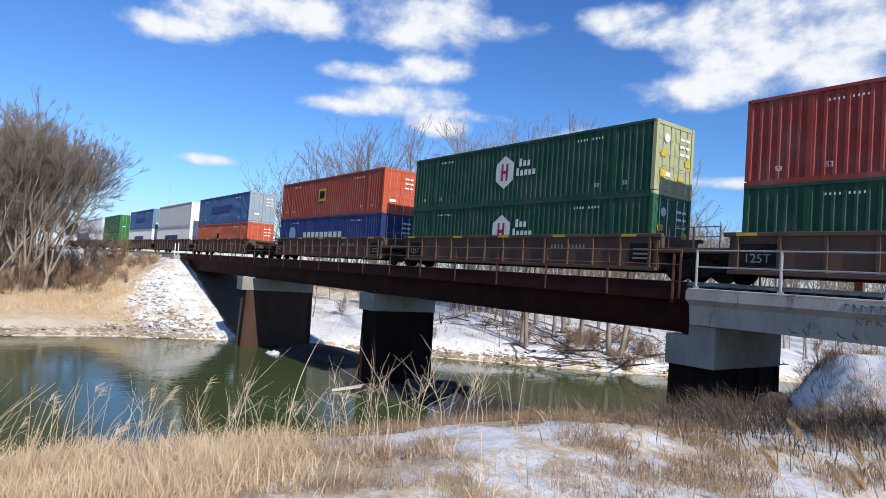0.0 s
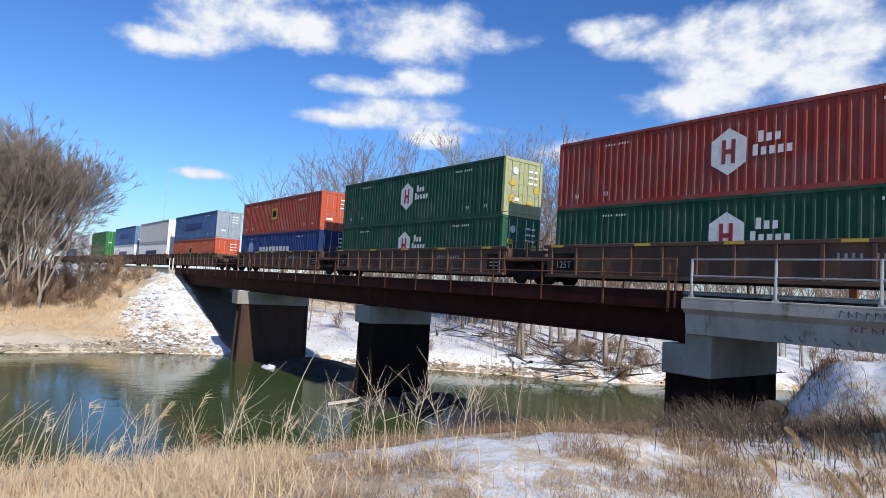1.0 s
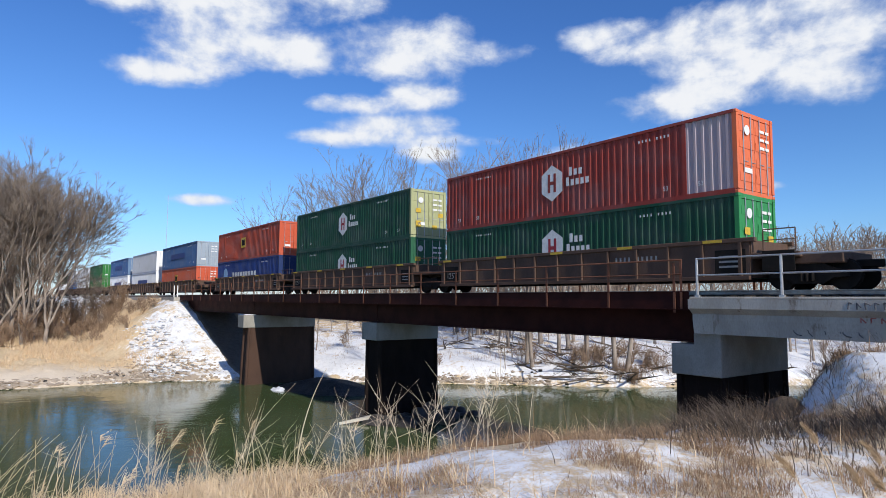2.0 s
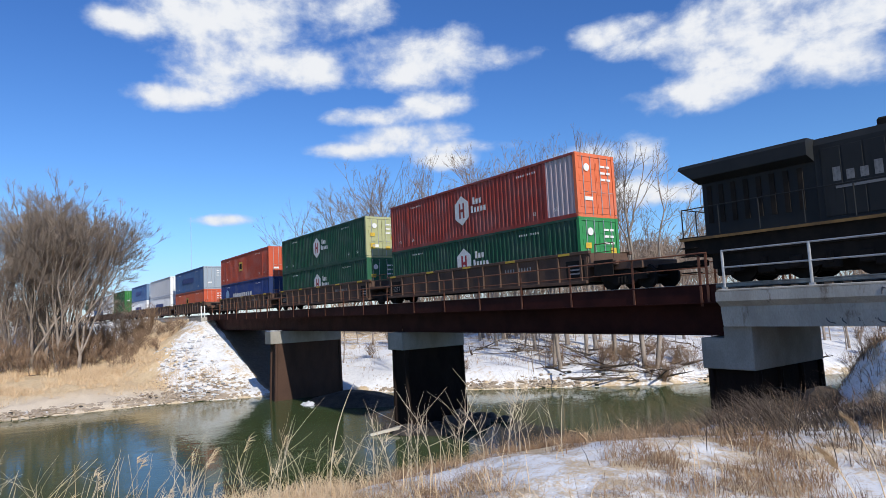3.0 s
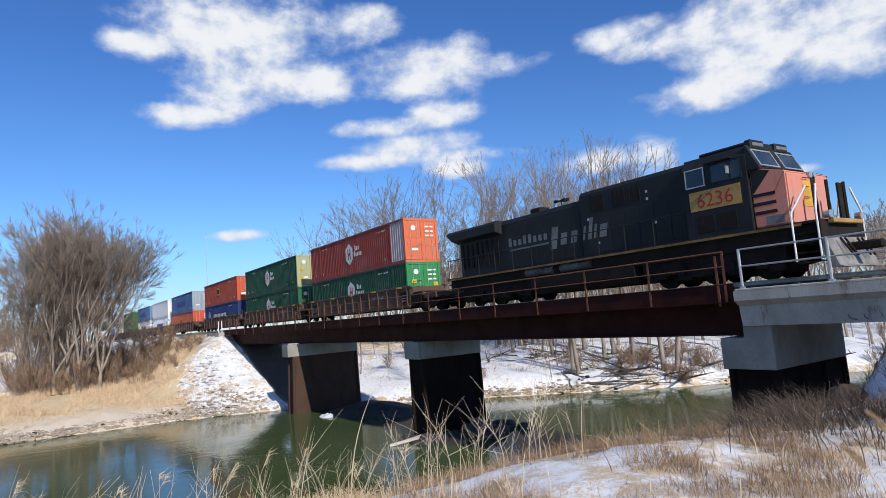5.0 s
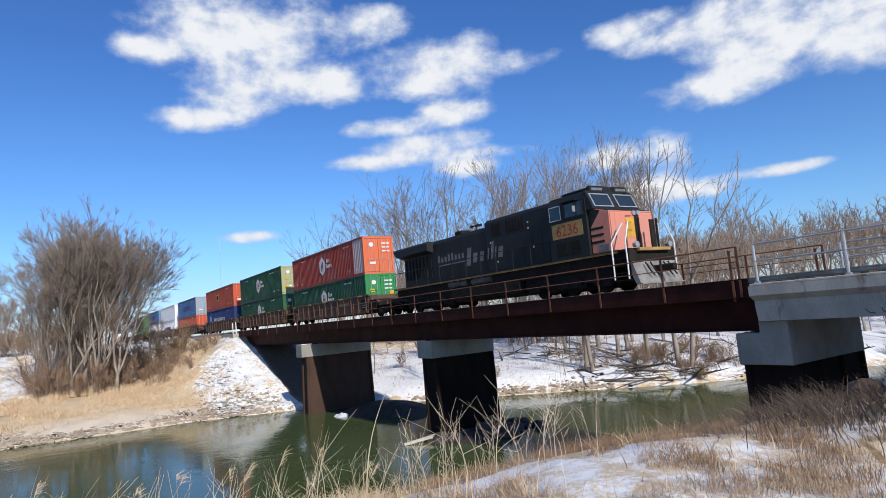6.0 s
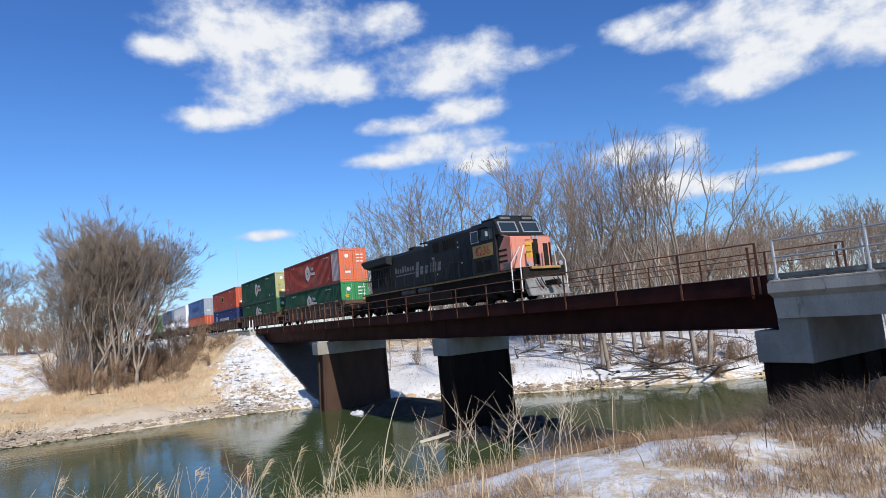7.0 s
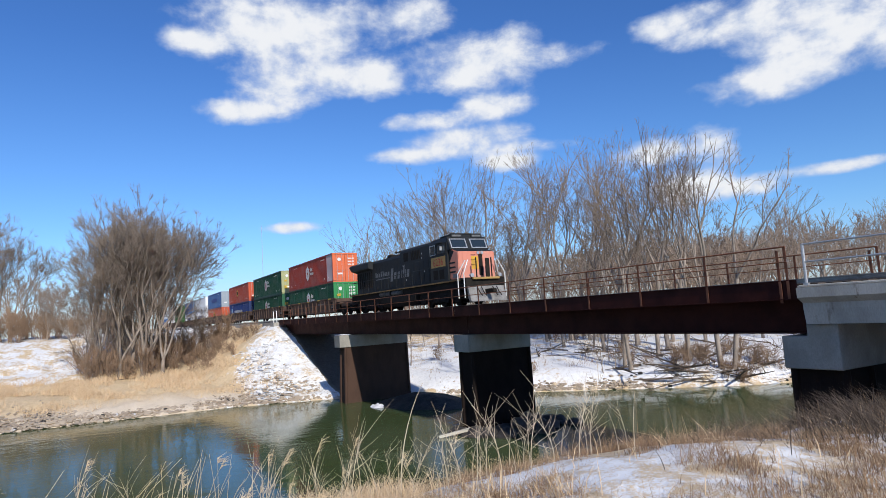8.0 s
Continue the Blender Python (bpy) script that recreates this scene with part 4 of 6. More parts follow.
    for x0, x1 in ((21.05, 21.75), (22.05, 22.72), (22.8, 23.15)):
        part("window_pane", plate(x0, x1, -1.545, -1.532, 11.17, 11.78, bevel=0.004), pane, cab)
        bm = bmesh.new()
        for a in ((x0 - 0.04, x0, 11.13, 11.82), (x1, x1 + 0.04, 11.13, 11.82), (x0, x1, 11.13, 11.17), (x0, x1, 11.78, 11.82)):
            box(bm, a[0], a[1], -1.56, -1.532, a[2], a[3])
        part("window_frame", bm, chrome if x0 < 21.5 else black, cab)
    part("sun_visor", plate(21.9, 22.9, -1.72, -1.53, 11.86, 11.89), black, cab)
    part("mirror", plate(22.72, 22.76, -1.72, -1.55, 11.35, 11.62), chrome, cab)
    part("number_panel", plate(21.1, 23.08, -1.542, -1.532, 10.27, 10.97), gold, cab, "dull gold number panel")
    word("6236", 0.72, red, cab, pose(22.09, -1.545, 10.37) @ SOUTH, "road_number", "red painted road number")
    for k in range(2):
        part("access_door", plate(21.35 + k * 0.85, 22.0 + k * 0.85, -1.55, -1.532, 9.45, 10.08, bevel=0.01), M_DARK, cab)
    # windshield wall, leaning back, and the nose
    bm = bmesh.new()
    prism(bm, [(23.355, 11.30), (23.355, 12.20), (23.42, 12.12), (23.80, 11.30)], "y", -1.50, 1.50)
    part("windshield_wall", bm, black, cab)
    for y in (-0.78, 0.78):
        bm = bmesh.new()
        box(bm, -0.012, 0.012, -0.55, 0.55, -0.30, 0.30, 0.004)
        at = pose(23.63, y, 11.71, 0, -25.5, 0)
        part("windshield_pane", bm, pane, cab, at=at)
        bm = bmesh.new()
        for a in ((-0.62, -0.55, -0.36, 0.36), (0.55, 0.62, -0.36, 0.36), (-0.55, 0.55, 0.30, 0.36), (-0.55, 0.55, -0.36, -0.30)):
            box(bm, -0.01, 0.03, a[0], a[1], a[2], a[3])
        part("windshield_frame", bm, chrome, cab, at=at)
        part("number_board", plate(23.36, 23.47, y - 0.34, y + 0.34, 12.19, 12.32, bevel=0.02), grey, cab, "pale number board over the windshield")
        part("board_hood", plate(23.2, 23.44, y - 0.42, y + 0.42, 12.10, 12.42, bevel=0.03), black, cab)
    bm = bmesh.new()
    prism(bm, [(23.355, 9.305), (23.355, 11.42), (24.50, 11.07), (24.55, 11.0), (24.55, 9.305)], "y", -1.40, 1.40)
    bmesh.ops.bevel(bm, geom=[e for e in bm.edges if e.calc_length() > 0.2], offset=0.05, segments=2, affect="EDGES")
    nose = part("nose", bm, salmon, loco, "faded salmon red nose")
    bm = bmesh.new()
    prism(bm, [(23.40, 11.412), (23.40, 11.43), (24.44, 11.11), (24.44, 11.095)], "y", -1.34, 1.34)
    part("nose_roof", bm, black, nose)
    for y in (-1.404, 1.404):
        bm = bmesh.new()
        prism(bm, [(23.40, 10.45), (23.40, 11.36), (24.05, 11.16)], "y", y - 0.003, y + 0.003)
        part("nose_flank", bm, black, nose, "black upper flank of the nose")
    part("nose_panel", plate(24.552, 24.562, -0.42, 0.10, 9.9, 10.75), amber, nose, "yellow panel in the middle of the nose")
    part("nose_door", plate(24.552, 24.575, 0.14, 0.44, 9.5, 10.9, bevel=0.01), M_DARK, nose)
    for z in (10.2, 10.55, 10.85):
        part("grab_iron", rods(((24.58, -0.44, z), (24.62, -0.44, z), 0.012), ((24.62, -0.44, z), (24.62, -0.14, z), 0.012), ((24.62, -0.14, z), (24.58, -0.14, z), 0.012)), M_DARK, nose)
    for y in (-0.14, 0.14):
        bm = bmesh.new()
        bmesh.ops.create_cone(bm, cap_ends=True, segments=14, radius1=0.10, radius2=0.10, depth=0.07, matrix=pose(24.58, y + 0.25, 10.98, 0, 90, 0))
        part("headlight", bm, chrome, nose)
    for z in (9.75, 10.05, 10.35):
        part("stripe", plate(23.40, 24.15, -1.412, -1.403, z, z + 0.11), black, nose)
    part("dirt_panel", plate(23.75, 24.35, -1.409, -1.403, 9.40, 9.66), grey, nose)
    # front platform, steps, rails, plough and coupler
    part("front_plate", plate(25.3, 25.42, -1.45, 1.45, 8.75, 9.32, bevel=0.02), M_DARK, loco)
    part("anticlimber", plate(25.42, 25.62, -1.0, 1.0, 9.18, 9.32, bevel=0.02), gold, loco)
    bm = bmesh.new()
    prism(bm, [(25.35, 8.75), (25.42, 8.75), (25.75, 7.85), (25.9, 7.78), (25.55, 7.78), (25.35, 8.2)], "y", -1.35, 1.35)
    part("plough", bm, silver, loco)
    part("coupler", plate(25.4, 26.5, -0.14, 0.14, 8.28, 8.55, bevel=0.05), M_DARK, loco)
    part("coupler", plate(4.1, 5.1, -0.14, 0.14, 8.28, 8.55, bevel=0.05), M_DARK, loco)
    for y in (-0.75, -0.45, 0.4, 0.7):
        part("air_hose", rods(((25.6, y, 8.7), (25.78, y + 0.05, 8.35), 0.035), ((25.78, y + 0.05, 8.35), (25.85, y + 0.2, 8.12), 0.035)), M_DARK, loco)
    for y in (-1.05, 1.05):
        bm = bmesh.new()
        bmesh.ops.create_cone(bm, cap_ends=True, segments=12, radius1=0.11, radius2=0.13, depth=0.2, matrix=pose(25.48, y, 9.45, 0, 90, 0))
        part("ditch_light", bm, chrome, loco)
        part("stanchion", rods(((25.35, y * 0.55, 9.3), (25.35, y * 0.55, 10.6), 0.05)), M_DARK, loco)
        if y > 0:
            part("stanchion", plate(25.3, 25.36, y * 0.28 - 0.14, y * 0.28 + 0.14, 9.3, 10.55), M_DARK, loco)
        for x in (24.62, 25.38):
            s = -1 if y < 0 else 1
            part("step_handrail", rods(((x, s * 1.56, 8.05), (x, s * 1.56, 9.6), 0.032), ((x, s * 1.56, 9.6), (x - 0.1 if x > 25 else x + 0.35, s * 1.15, 10.45), 0.032), sides=8), M_WHITE, loco, "white bent handrail")
        for k in range(4):
            s = -1 if y < 0 else 1
            part("step", plate(24.65, 25.35, min(s * 1.18, s * 1.55), max(s * 1.18, s * 1.55), 8.0 + k * 0.30, 8.04 + k * 0.30), M_DARK, loco)
            part("step", plate(5.0, 5.6, min(s * 1.18, s * 1.55), max(s * 1.18, s * 1.55), 8.0 + k * 0.30, 8.04 + k * 0.30), M_DARK, loco)
    for y in (-1.49, 1.49):
        for k in range(12):
            x = 5.15 + k * 1.42
            part("rail_post", rods(((x, y, 9.3), (x, y, 10.32), 0.02)), black, loco)
        part("handrail", rods(((5.15, y, 10.32), (20.85, y, 10.32), 0.02)), black, loco)
    for y in (-1.4, -0.5, 0.5, 1.4):
        part("rail_post", rods(((5.08, y, 9.3), (5.08, y, 10.35), 0.022)), M_WHITE if abs(y) > 1 else black, loco)
    part("handrail", rods(((5.08, -1.4, 10.35), (5.08, 1.4, 10.35), 0.02)), black, loco)
    # under the walkway: fuel tank, air reservoirs, trucks
    bm = bmesh.new()
    prism(bm, [(-1.45, 8.75), (-1.45, 8.25), (-1.15, 7.92), (1.15, 7.92), (1.45, 8.25), (1.45, 8.75)], "x", 11.95, 18.2)
    part("fuel_tank", bm, M_DARK, loco)
    for x in (11.6, 14.0):
        part("air_reservoir", rods(((x, -1.28, 8.98), (x + 1.9, -1.28, 8.98), 0.19), sides=14), tank, loco, "grimy grey air tank under the walkway")
    for cx in (8.9, 21.3):
        z = RAIL_TOP + 0.53
        part("traction_motor", plate(cx - 2.6, cx + 2.6, -0.62, 0.62, 7.78, 8.66, bevel=0.05), M_DARK, loco)
        for dx in (-2.45, -1.0, 1.0, 2.45):
            part("brake_rigging", plate(cx + dx - 0.28, cx + dx + 0.28, -1.22, -1.02, 7.85, 8.62, bevel=0.04), M_DARK, loco)
        for y in (-1.12, 1.12):
            bm = bmesh.new()
            prism(bm, [(-2.85, 0.46), (2.85, 0.46), (2.85, -0.06), (2.3, -0.16), (1.3, -0.06), (0.5, -0.26), (-0.5, -0.26), (-1.3, -0.06), (-2.3, -0.16), (-2.85, -0.06)], "y", -0.10, 0.10)
            frame_part = part("truck_frame", bm, M_DARK, loco, at=pose(cx, y, z + 0.05))
            for dx in (-2.0, 0.0, 2.0):
                part("journal_box", plate(dx - 0.2, dx + 0.2, -0.17, 0.17, -0.22, 0.16, bevel=0.03), M_DARK, frame_part)
            for dx in (-1.0, 1.0):
                part("spring", rods(((dx, -0.13 if y < 0 else 0.13, -0.15), (dx, -0.13 if y < 0 else 0.13, 0.2), 0.10), sides=10), M_DARK, frame_part)
        for dx in (-2.0, 0.0, 2.0):
            w = part("wheelset", LOCO_WHEEL, None, loco, "steel wheels on an axle", at=pose(cx + dx, 0, z))
            WHEELS.append((w, cx + dx, z, 0.53))
    MOVING.append(loco)


build_loco()


# ---- trees ----
def branch_tree(seed, height, stems=1, lean=0.06, fan=0.9, counts=(9, 7, 6, 5), up=0.16, thick=0.0125, start=0.28):
    """Tapered segments of a bare tree by level: (level, start, end, radius, radius)."""
    rng = random.Random(seed)
    out = []

    def grow(p, d, length, r, level):
        pieces = 1 if level == len(counts) else (7, 5, 3, 2, 1)[level]
        wander = (0.07, 0.13, 0.18, 0.22, 0.25)[level]
        path = [(p.copy(), r)]
        for k in range(pieces):
            d = (d + Vector((rng.gauss(0, wander), rng.gauss(0, wander), rng.gauss(0, wander) + up * (0.4 if level else 0.5)))).normalized()
            q = path[-1][0] + d * (length / pieces)
            rr = 0.0 if level == len(counts) else r * (1 - 0.82 * (k + 1) / pieces)
            out.append((level, path[-1][0], q, path[-1][1], rr))
            path.append((q, rr))
        if level < len(counts):
            for c in range(counts[level]):
                f = start + (1 - start) * (c + rng.random()) / counts[level] if level == 0 else 0.18 + 0.8 * (c + rng.random()) / counts[level]
                i = min(int(f * pieces), pieces - 1)
                base = path[i][0].lerp(path[i + 1][0], f * pieces - i)
                rad = path[i][1] + (path[i + 1][1] - path[i][1]) * (f * pieces - i)
                axis = (path[i + 1][0] - path[i][0]).normalized()
                side = axis.orthogonal().normalized()
                side.rotate(Quaternion(axis, rng.uniform(0, math.tau)))
                tilt = rng.uniform(0.40, 0.95) * fan
                way = (axis * math.cos(tilt) + side * math.sin(tilt)).normalized()
                grow(base, way, length * rng.uniform(0.45, 0.70) * (1.05 - 0.28 * f), max(rad * 0.62, 0.008), level + 1)

    for s in range(stems):
        a = rng.uniform(0, math.tau)
        spread = lean if stems == 1 else 0.10 + 0.26 * rng.random()
        d = Vector((math.cos(a) * spread, math.sin(a) * spread, 1)).normalized()
        grow(Vector((math.cos(a), math.sin(a), 0)) * (0.0 if stems == 1 else 0.35) - Vector((0, 0, 0.3)), d, height * (0.80 if stems == 1 else 0.72 + 0.12 * rng.random()), height * thick * (1 if stems == 1 else 0.7), 0)
    return out


def tubes(segments, sides, least=0.0):
    """Vertices and faces of tapered tubes round the segments; those that end in nothing become spikes."""
    spikes = [s for s in segments if s[4] == 0.0]
    if spikes and len(spikes) < len(segments):
        v, f = tubes([s for s in segments if s[4] != 0.0], sides, least)
        v2, f2 = tubes(spikes, sides, least)
        return np.concatenate((v, v2)), f + [[i + len(v) for i in g] for g in f2]
    a = np.array([s[1] for s in segments], float)
    b = np.array([s[2] for s in segments], float)
    ra = np.maximum([s[3] for s in segments], least)
    rb = np.maximum([s[4] for s in segments], least * 0.7)
    d = b - a
    d /= np.maximum(np.linalg.norm(d, axis=1, keepdims=True), 1e-9)
    helper = np.where(np.abs(d[:, 2:3]) > 0.9, np.array([[1.0, 0, 0]]), np.array([[0, 0, 1.0]]))
    u = np.cross(d, helper)
    u /= np.linalg.norm(u, axis=1, keepdims=True)
    v = np.cross(d, u)
    rings = []
    for k in range(sides):
        w = u * math.cos(math.tau * k / sides) + v * math.sin(math.tau * k / sides)
        rings.append(np.stack((a - d * ra[:, None] * 0.3 + w * ra[:, None], b + w * rb[:, None]), axis=1))
    if spikes:
        verts = np.concatenate((np.stack([r[:, 0] for r in rings], axis=1), b[:, None]), axis=1).reshape(-1, 3)
        base = np.arange(len(a)) * (sides + 1)
        return verts, np.concatenate([np.column_stack((base + k, base + (k + 1) % sides, base + sides)) for k in range(sides)]).tolist()
    verts = np.stack(rings, axis=1).reshape(-1, 3)
    base = np.arange(len(a)) * sides * 2
    faces = []
    for k in range(sides):
        j = (k + 1) % sides
        faces.append(np.column_stack((base + 2 * k, base + 2 * j, base + 2 * j + 1, base + 2 * k + 1)))
    return verts, np.concatenate(faces).tolist()


def fork_tree(seed, height, bole=0.3, limbs=3, tilt=0.5, levels=6, up=0.05, sprays=2, fine=1.0, lean=0.03, dense=0.45):
    """A bare tree that forks again and again: each limb carries on a little bent and throws a weaker one aside."""
    rng = random.Random(seed)
    out = []

    def bent(d, angle):
        side = d.orthogonal().normalized()
        side.rotate(Quaternion(d, rng.uniform(0, math.tau)))
        return (d * math.cos(angle) + side * math.sin(angle)).normalized()

    def spray(p, d, size):
        w = (d + Vector((rng.gauss(0, 0.32), rng.gauss(0, 0.32), rng.gauss(0.18, 0.2)))).normalized() * height * size * rng.uniform(0.7, 1.3)
        out.append((3, p, p + w, 0.009, 0.0))
        for f in (0.3, 0.6):
            v = (w.normalized() + Vector((rng.gauss(0, 0.5), rng.gauss(0, 0.5), rng.gauss(0.1, 0.4)))).normalized() * w.length * rng.uniform(0.4, 0.65)
            out.append((3, p + w * f, p + w * f + v, 0.006, 0.0))

    def grow(p, d, length, r, level):
        pieces = 3 if level < 2 else 2 if level < 5 else 1
        for k in range(pieces):
            d = (d + Vector((rng.gauss(0, 0.085), rng.gauss(0, 0.085), rng.gauss(0, 0.06) + up))).normalized()
            q = p + d * length / pieces
            thin = r * (0.93 if pieces > 1 else 0.85)
            out.append((0 if level < 3 else 2, p, q, r, max(thin, 0.006)))
            if level >= 3 and rng.random() < dense:
                spray(p.lerp(q, rng.random()), bent(d, rng.uniform(0.4, 0.9)), 0.028 * fine)
            elif 1 <= level < 3 and rng.random() < 0.5:
                grow(p.lerp(q, rng.random()), bent(d, rng.uniform(0.5, 1.0)), length * 0.45, r * 0.30, max(level + 2, levels - 2))
            p, r = q, thin
        if level >= levels:
            for k in range(sprays):
                spray(p, d, 0.042 * fine)
            return
        grow(p, bent(d, rng.uniform(0.10, 0.30)), length * rng.uniform(0.76, 0.92), r * 0.85, level + 1)
        grow(p, bent(d, rng.uniform(0.55, 1.15) * tilt), length * rng.uniform(0.62, 0.86), r * 0.68, level + 1)
        if rng.random() < 0.25:
            grow(p, bent(d, rng.uniform(0.8, 1.5) * tilt), length * rng.uniform(0.5, 0.7), r * 0.5, level + 1)

    a = rng.uniform(0, math.tau)
    d = Vector((math.cos(a) * lean, math.sin(a) * lean, 1)).normalized()
    p, r = Vector((0, 0, -0.3)), height * 0.0128
    out.append((0, p, p + d * 0.8, r * 1.35, r))
    p = p + d * 0.8
    for k in range(4):
        d = (d + Vector((rng.gauss(0, 0.05), rng.gauss(0, 0.05), 0.03))).normalized()
        q = p + d * (bole * height - 0.5) / 4
        out.append((0, p, q, r, r * 0.96))
        p, r = q, r * 0.96
    turn = rng.uniform(0, math.tau)
    for k in range(limbs):
        side = Vector((math.cos(turn + math.tau * k / limbs), math.sin(turn + math.tau * k / limbs), 0))
        angle = rng.uniform(0.45, 0.95) * tilt if k or limbs > 2 else 0.1
        way = (d * math.cos(angle) + side * math.sin(angle)).normalized()
        grow(p, way, height * 0.19 * rng.uniform(0.85, 1.15), r * rng.uniform(0.58, 0.72), 0)
    return out


def tree_model(name, label, seed, height, bark, twig, group, least=0.012, **shape):
    """A bare tree: trunk with its limbs, and the crown of twigs; returns its height with it."""
    segs = fork_tree(seed, height, **shape) if "bole" in shape else branch_tree(seed, height, **shape)
    top = float(np.percentile([s[2].z for s in segs], 99.3))
    tree = thing(name, label, "tree", group)
    v, f = tubes([s for s in segs if s[0] < 2], 6 if height > 12 else 4, 0.02)
    part("trunk", mesh_of("trunk", v, f, bark, True), None, tree)
    v, f = tubes([s for s in segs if s[0] >= 2], 3, least)
    part("crown", mesh_of("crown", v, f, twig), None, tree)
    return tree, top


def ground_at(x, y):
    return float(land(np.array([x], float), np.array([y], float))[0])


def build_trees():
    rng = random.Random(11)
    tall = [tree_model("tree", "tall slender bare grey-brown tree on the snowy far bank", 3 + k, 20.0, M_BARK, M_TWIG, "bare trees", least=0.011,
                       bole=(0.34, 0.40, 0.30)[k], limbs=(2, 2, 3)[k], tilt=(0.46, 0.42, 0.52)[k], levels=5, up=0.06, sprays=3) for k in range(3)]
    broad = [tree_model("tree", "broad bare tree with ascending limbs and a rounded crown", 53 + k, 20.0, M_BARK, M_TWIG, "bare trees", least=0.011,
                        bole=0.20, limbs=4, tilt=0.55, levels=5, up=0.07, sprays=3) for k in range(2)]
    wide = [tree_model("tree", "bare tree with a dense dome of fine grey-brown twigs", 21 + k, 18.0, M_BARK, M_DENSE, "bare trees", least=0.013,
                       bole=(0.13, 0.09)[k], limbs=(4, 3)[k], tilt=0.50, levels=6, up=0.055, sprays=4, fine=1.1, dense=0.7) for k in range(2)]
    open_limbs = [tree_model("tree", "dark leaning bare tree with few open limbs at the water's edge", 61 + k, 18.0, M_BARK, M_TWIG, "bare trees", least=0.013,
                             bole=0.46, limbs=2, tilt=0.60, levels=4, up=0.07) for k in range(2)]
    slim = [tree_model("sapling", "slender bare sapling on the far bank", 31 + k, 9.0, M_BARK, M_TWIG, "saplings", counts=(9, 6, 5), fan=0.6, start=0.2, thick=0.009) for k in range(2)]
    brush = [tree_model("shrub", "leafless reddish-brown brush on snowy ground", 41 + k, 3.2, M_BRUSH, M_BRUSH, "shrubs", stems=7, counts=(5, 4, 5), fan=0.7, start=0.1, thick=0.006, least=0.009) for k in range(2)]
    used = set()

    def plant(model, x, y, height, turn=None, lean=(0, 0)):
        tree, top = model
        s = height / top
        m = pose(x, y, ground_at(x, y) - 0.05, lean[0], lean[1], rng.uniform(0, 360) if turn is None else turn)
        if tree not in used:
            used.add(tree)
            made = tree
            made.matrix_basis = m
        else:
            made = copy_thing(tree, m)
        made.scale = (s, s, s)
        return made

    for k, (x, y, h) in enumerate(TALL_TREES):
        plant(tall[k % 3], x, y, h)
    for k, (x, y, h) in enumerate(BROAD_TREES):
        plant(broad[k % 2], x, y, h)
    for k, (x, y, h) in enumerate(WIDE_TREES):
        plant(wide[k % 2], x, y, h)
    for k, (x, y, h) in enumerate(BANK_TREES):
        plant(tall[(k + 1) % 3], x, y, h)
    # the leaning pair at the water's edge
    for k, (x, y, h, lean) in enumerate(((-34.7, 45.2, 20.0, 5), (-34.0, 45.9, 20.5, 17))):
        made = plant(open_limbs[k], x, y, h, 30 + 150 * k)
        made.matrix_basis = Matrix.Translation(made.location) @ Matrix.Rotation(radians(lean), 4, Vector((-0.87, 0.48, 0))) @ Matrix.Translation(-made.location) @ made.matrix_basis
    # saplings and brush through the wood and along the banks
    for k in range(46):
        f = rng.random()
        y = 28 + 50 * f
        x = float(bank_x(FAR_BANK, y)) - rng.uniform(2, 34)
        if abs(y - TRACK_Y) > 5:
            plant(slim[k % 2], x, y, rng.uniform(5, 11))
    for k in range(8):
        plant(slim[k % 2], rng.uniform(-84, -79.5), rng.uniform(0.2, 5.6), rng.uniform(8, 14))
    for k in range(26):
        y = rng.uniform(41, 51)
        plant(brush[k % 2], float(bank_x(FAR_BANK, y)) - rng.uniform(0.5, 7), y, rng.uniform(0.9, 2.2))
    for k in range(34):
        y = rng.uniform(28, 75)
        x = float(bank_x(FAR_BANK, y)) - (rng.uniform(0.8, 4) if k % 2 else rng.uniform(4, 30))
        plant(brush[k % 2], x, y, rng.uniform(1.2, 3.0))
    for k in range(56):
        x, y = rng.uniform(-108, -75), rng.uniform(-1, 15)
        if x + 76 < -(y - 4) * 0.2 and (y > 8 or x < -86):
            plant(brush[k % 2], x, y, rng.uniform(1.8, 5.0))
    for k in range(22):
        x = rng.uniform(-96, -77)
        plant(brush[k % 2], x, rng.uniform(9, 17.5), rng.uniform(1.0, 2.4))
    for k in range(52):
        x, y = rng.uniform(-122, -107), rng.uniform(-24, 2)
        plant(brush[k % 2], x, y, rng.uniform(2.8, 6.0))
    # dead brush caught round the leaning pair
    for k in range(6):
        plant(brush[k % 2], -34.0 + rng.uniform(-1.3, 1.6), 44.9 + rng.uniform(-0.6, 1.2), rng.uniform(1.2, 2.2))
    # low scrub at the feet of the clump and on the embankment's flank
    for k in range(16):
        plant(brush[k % 2], rng.uniform(-85, -78.5), rng.uniform(-1.5, 8.5), rng.uniform(2.2, 4.6))
    for k in range(16):
        plant(brush[k % 2], rng.uniform(-88, -79), rng.uniform(-1.5, 8.5), rng.uniform(0.9, 2.6))
    for k in range(18):
        plant(brush[k % 2], rng.uniform(-84, -73), rng.uniform(10.5, 14.5), rng.uniform(0.6, 1.6))
    # unseen brush added beside the viewer, so that its shade crosses the snow
    for x, y, h in ((1.5, 9.6, 4.4), (2.4, 10.4, 4.8)):
        plant(brush[0], x, y, h)
    for k in range(12):
        x, y = rng.uniform(-12.5, -4.5), rng.uniform(26, 34)
        plant(brush[k % 2], x, y, rng.uniform(1.2, 2.6))


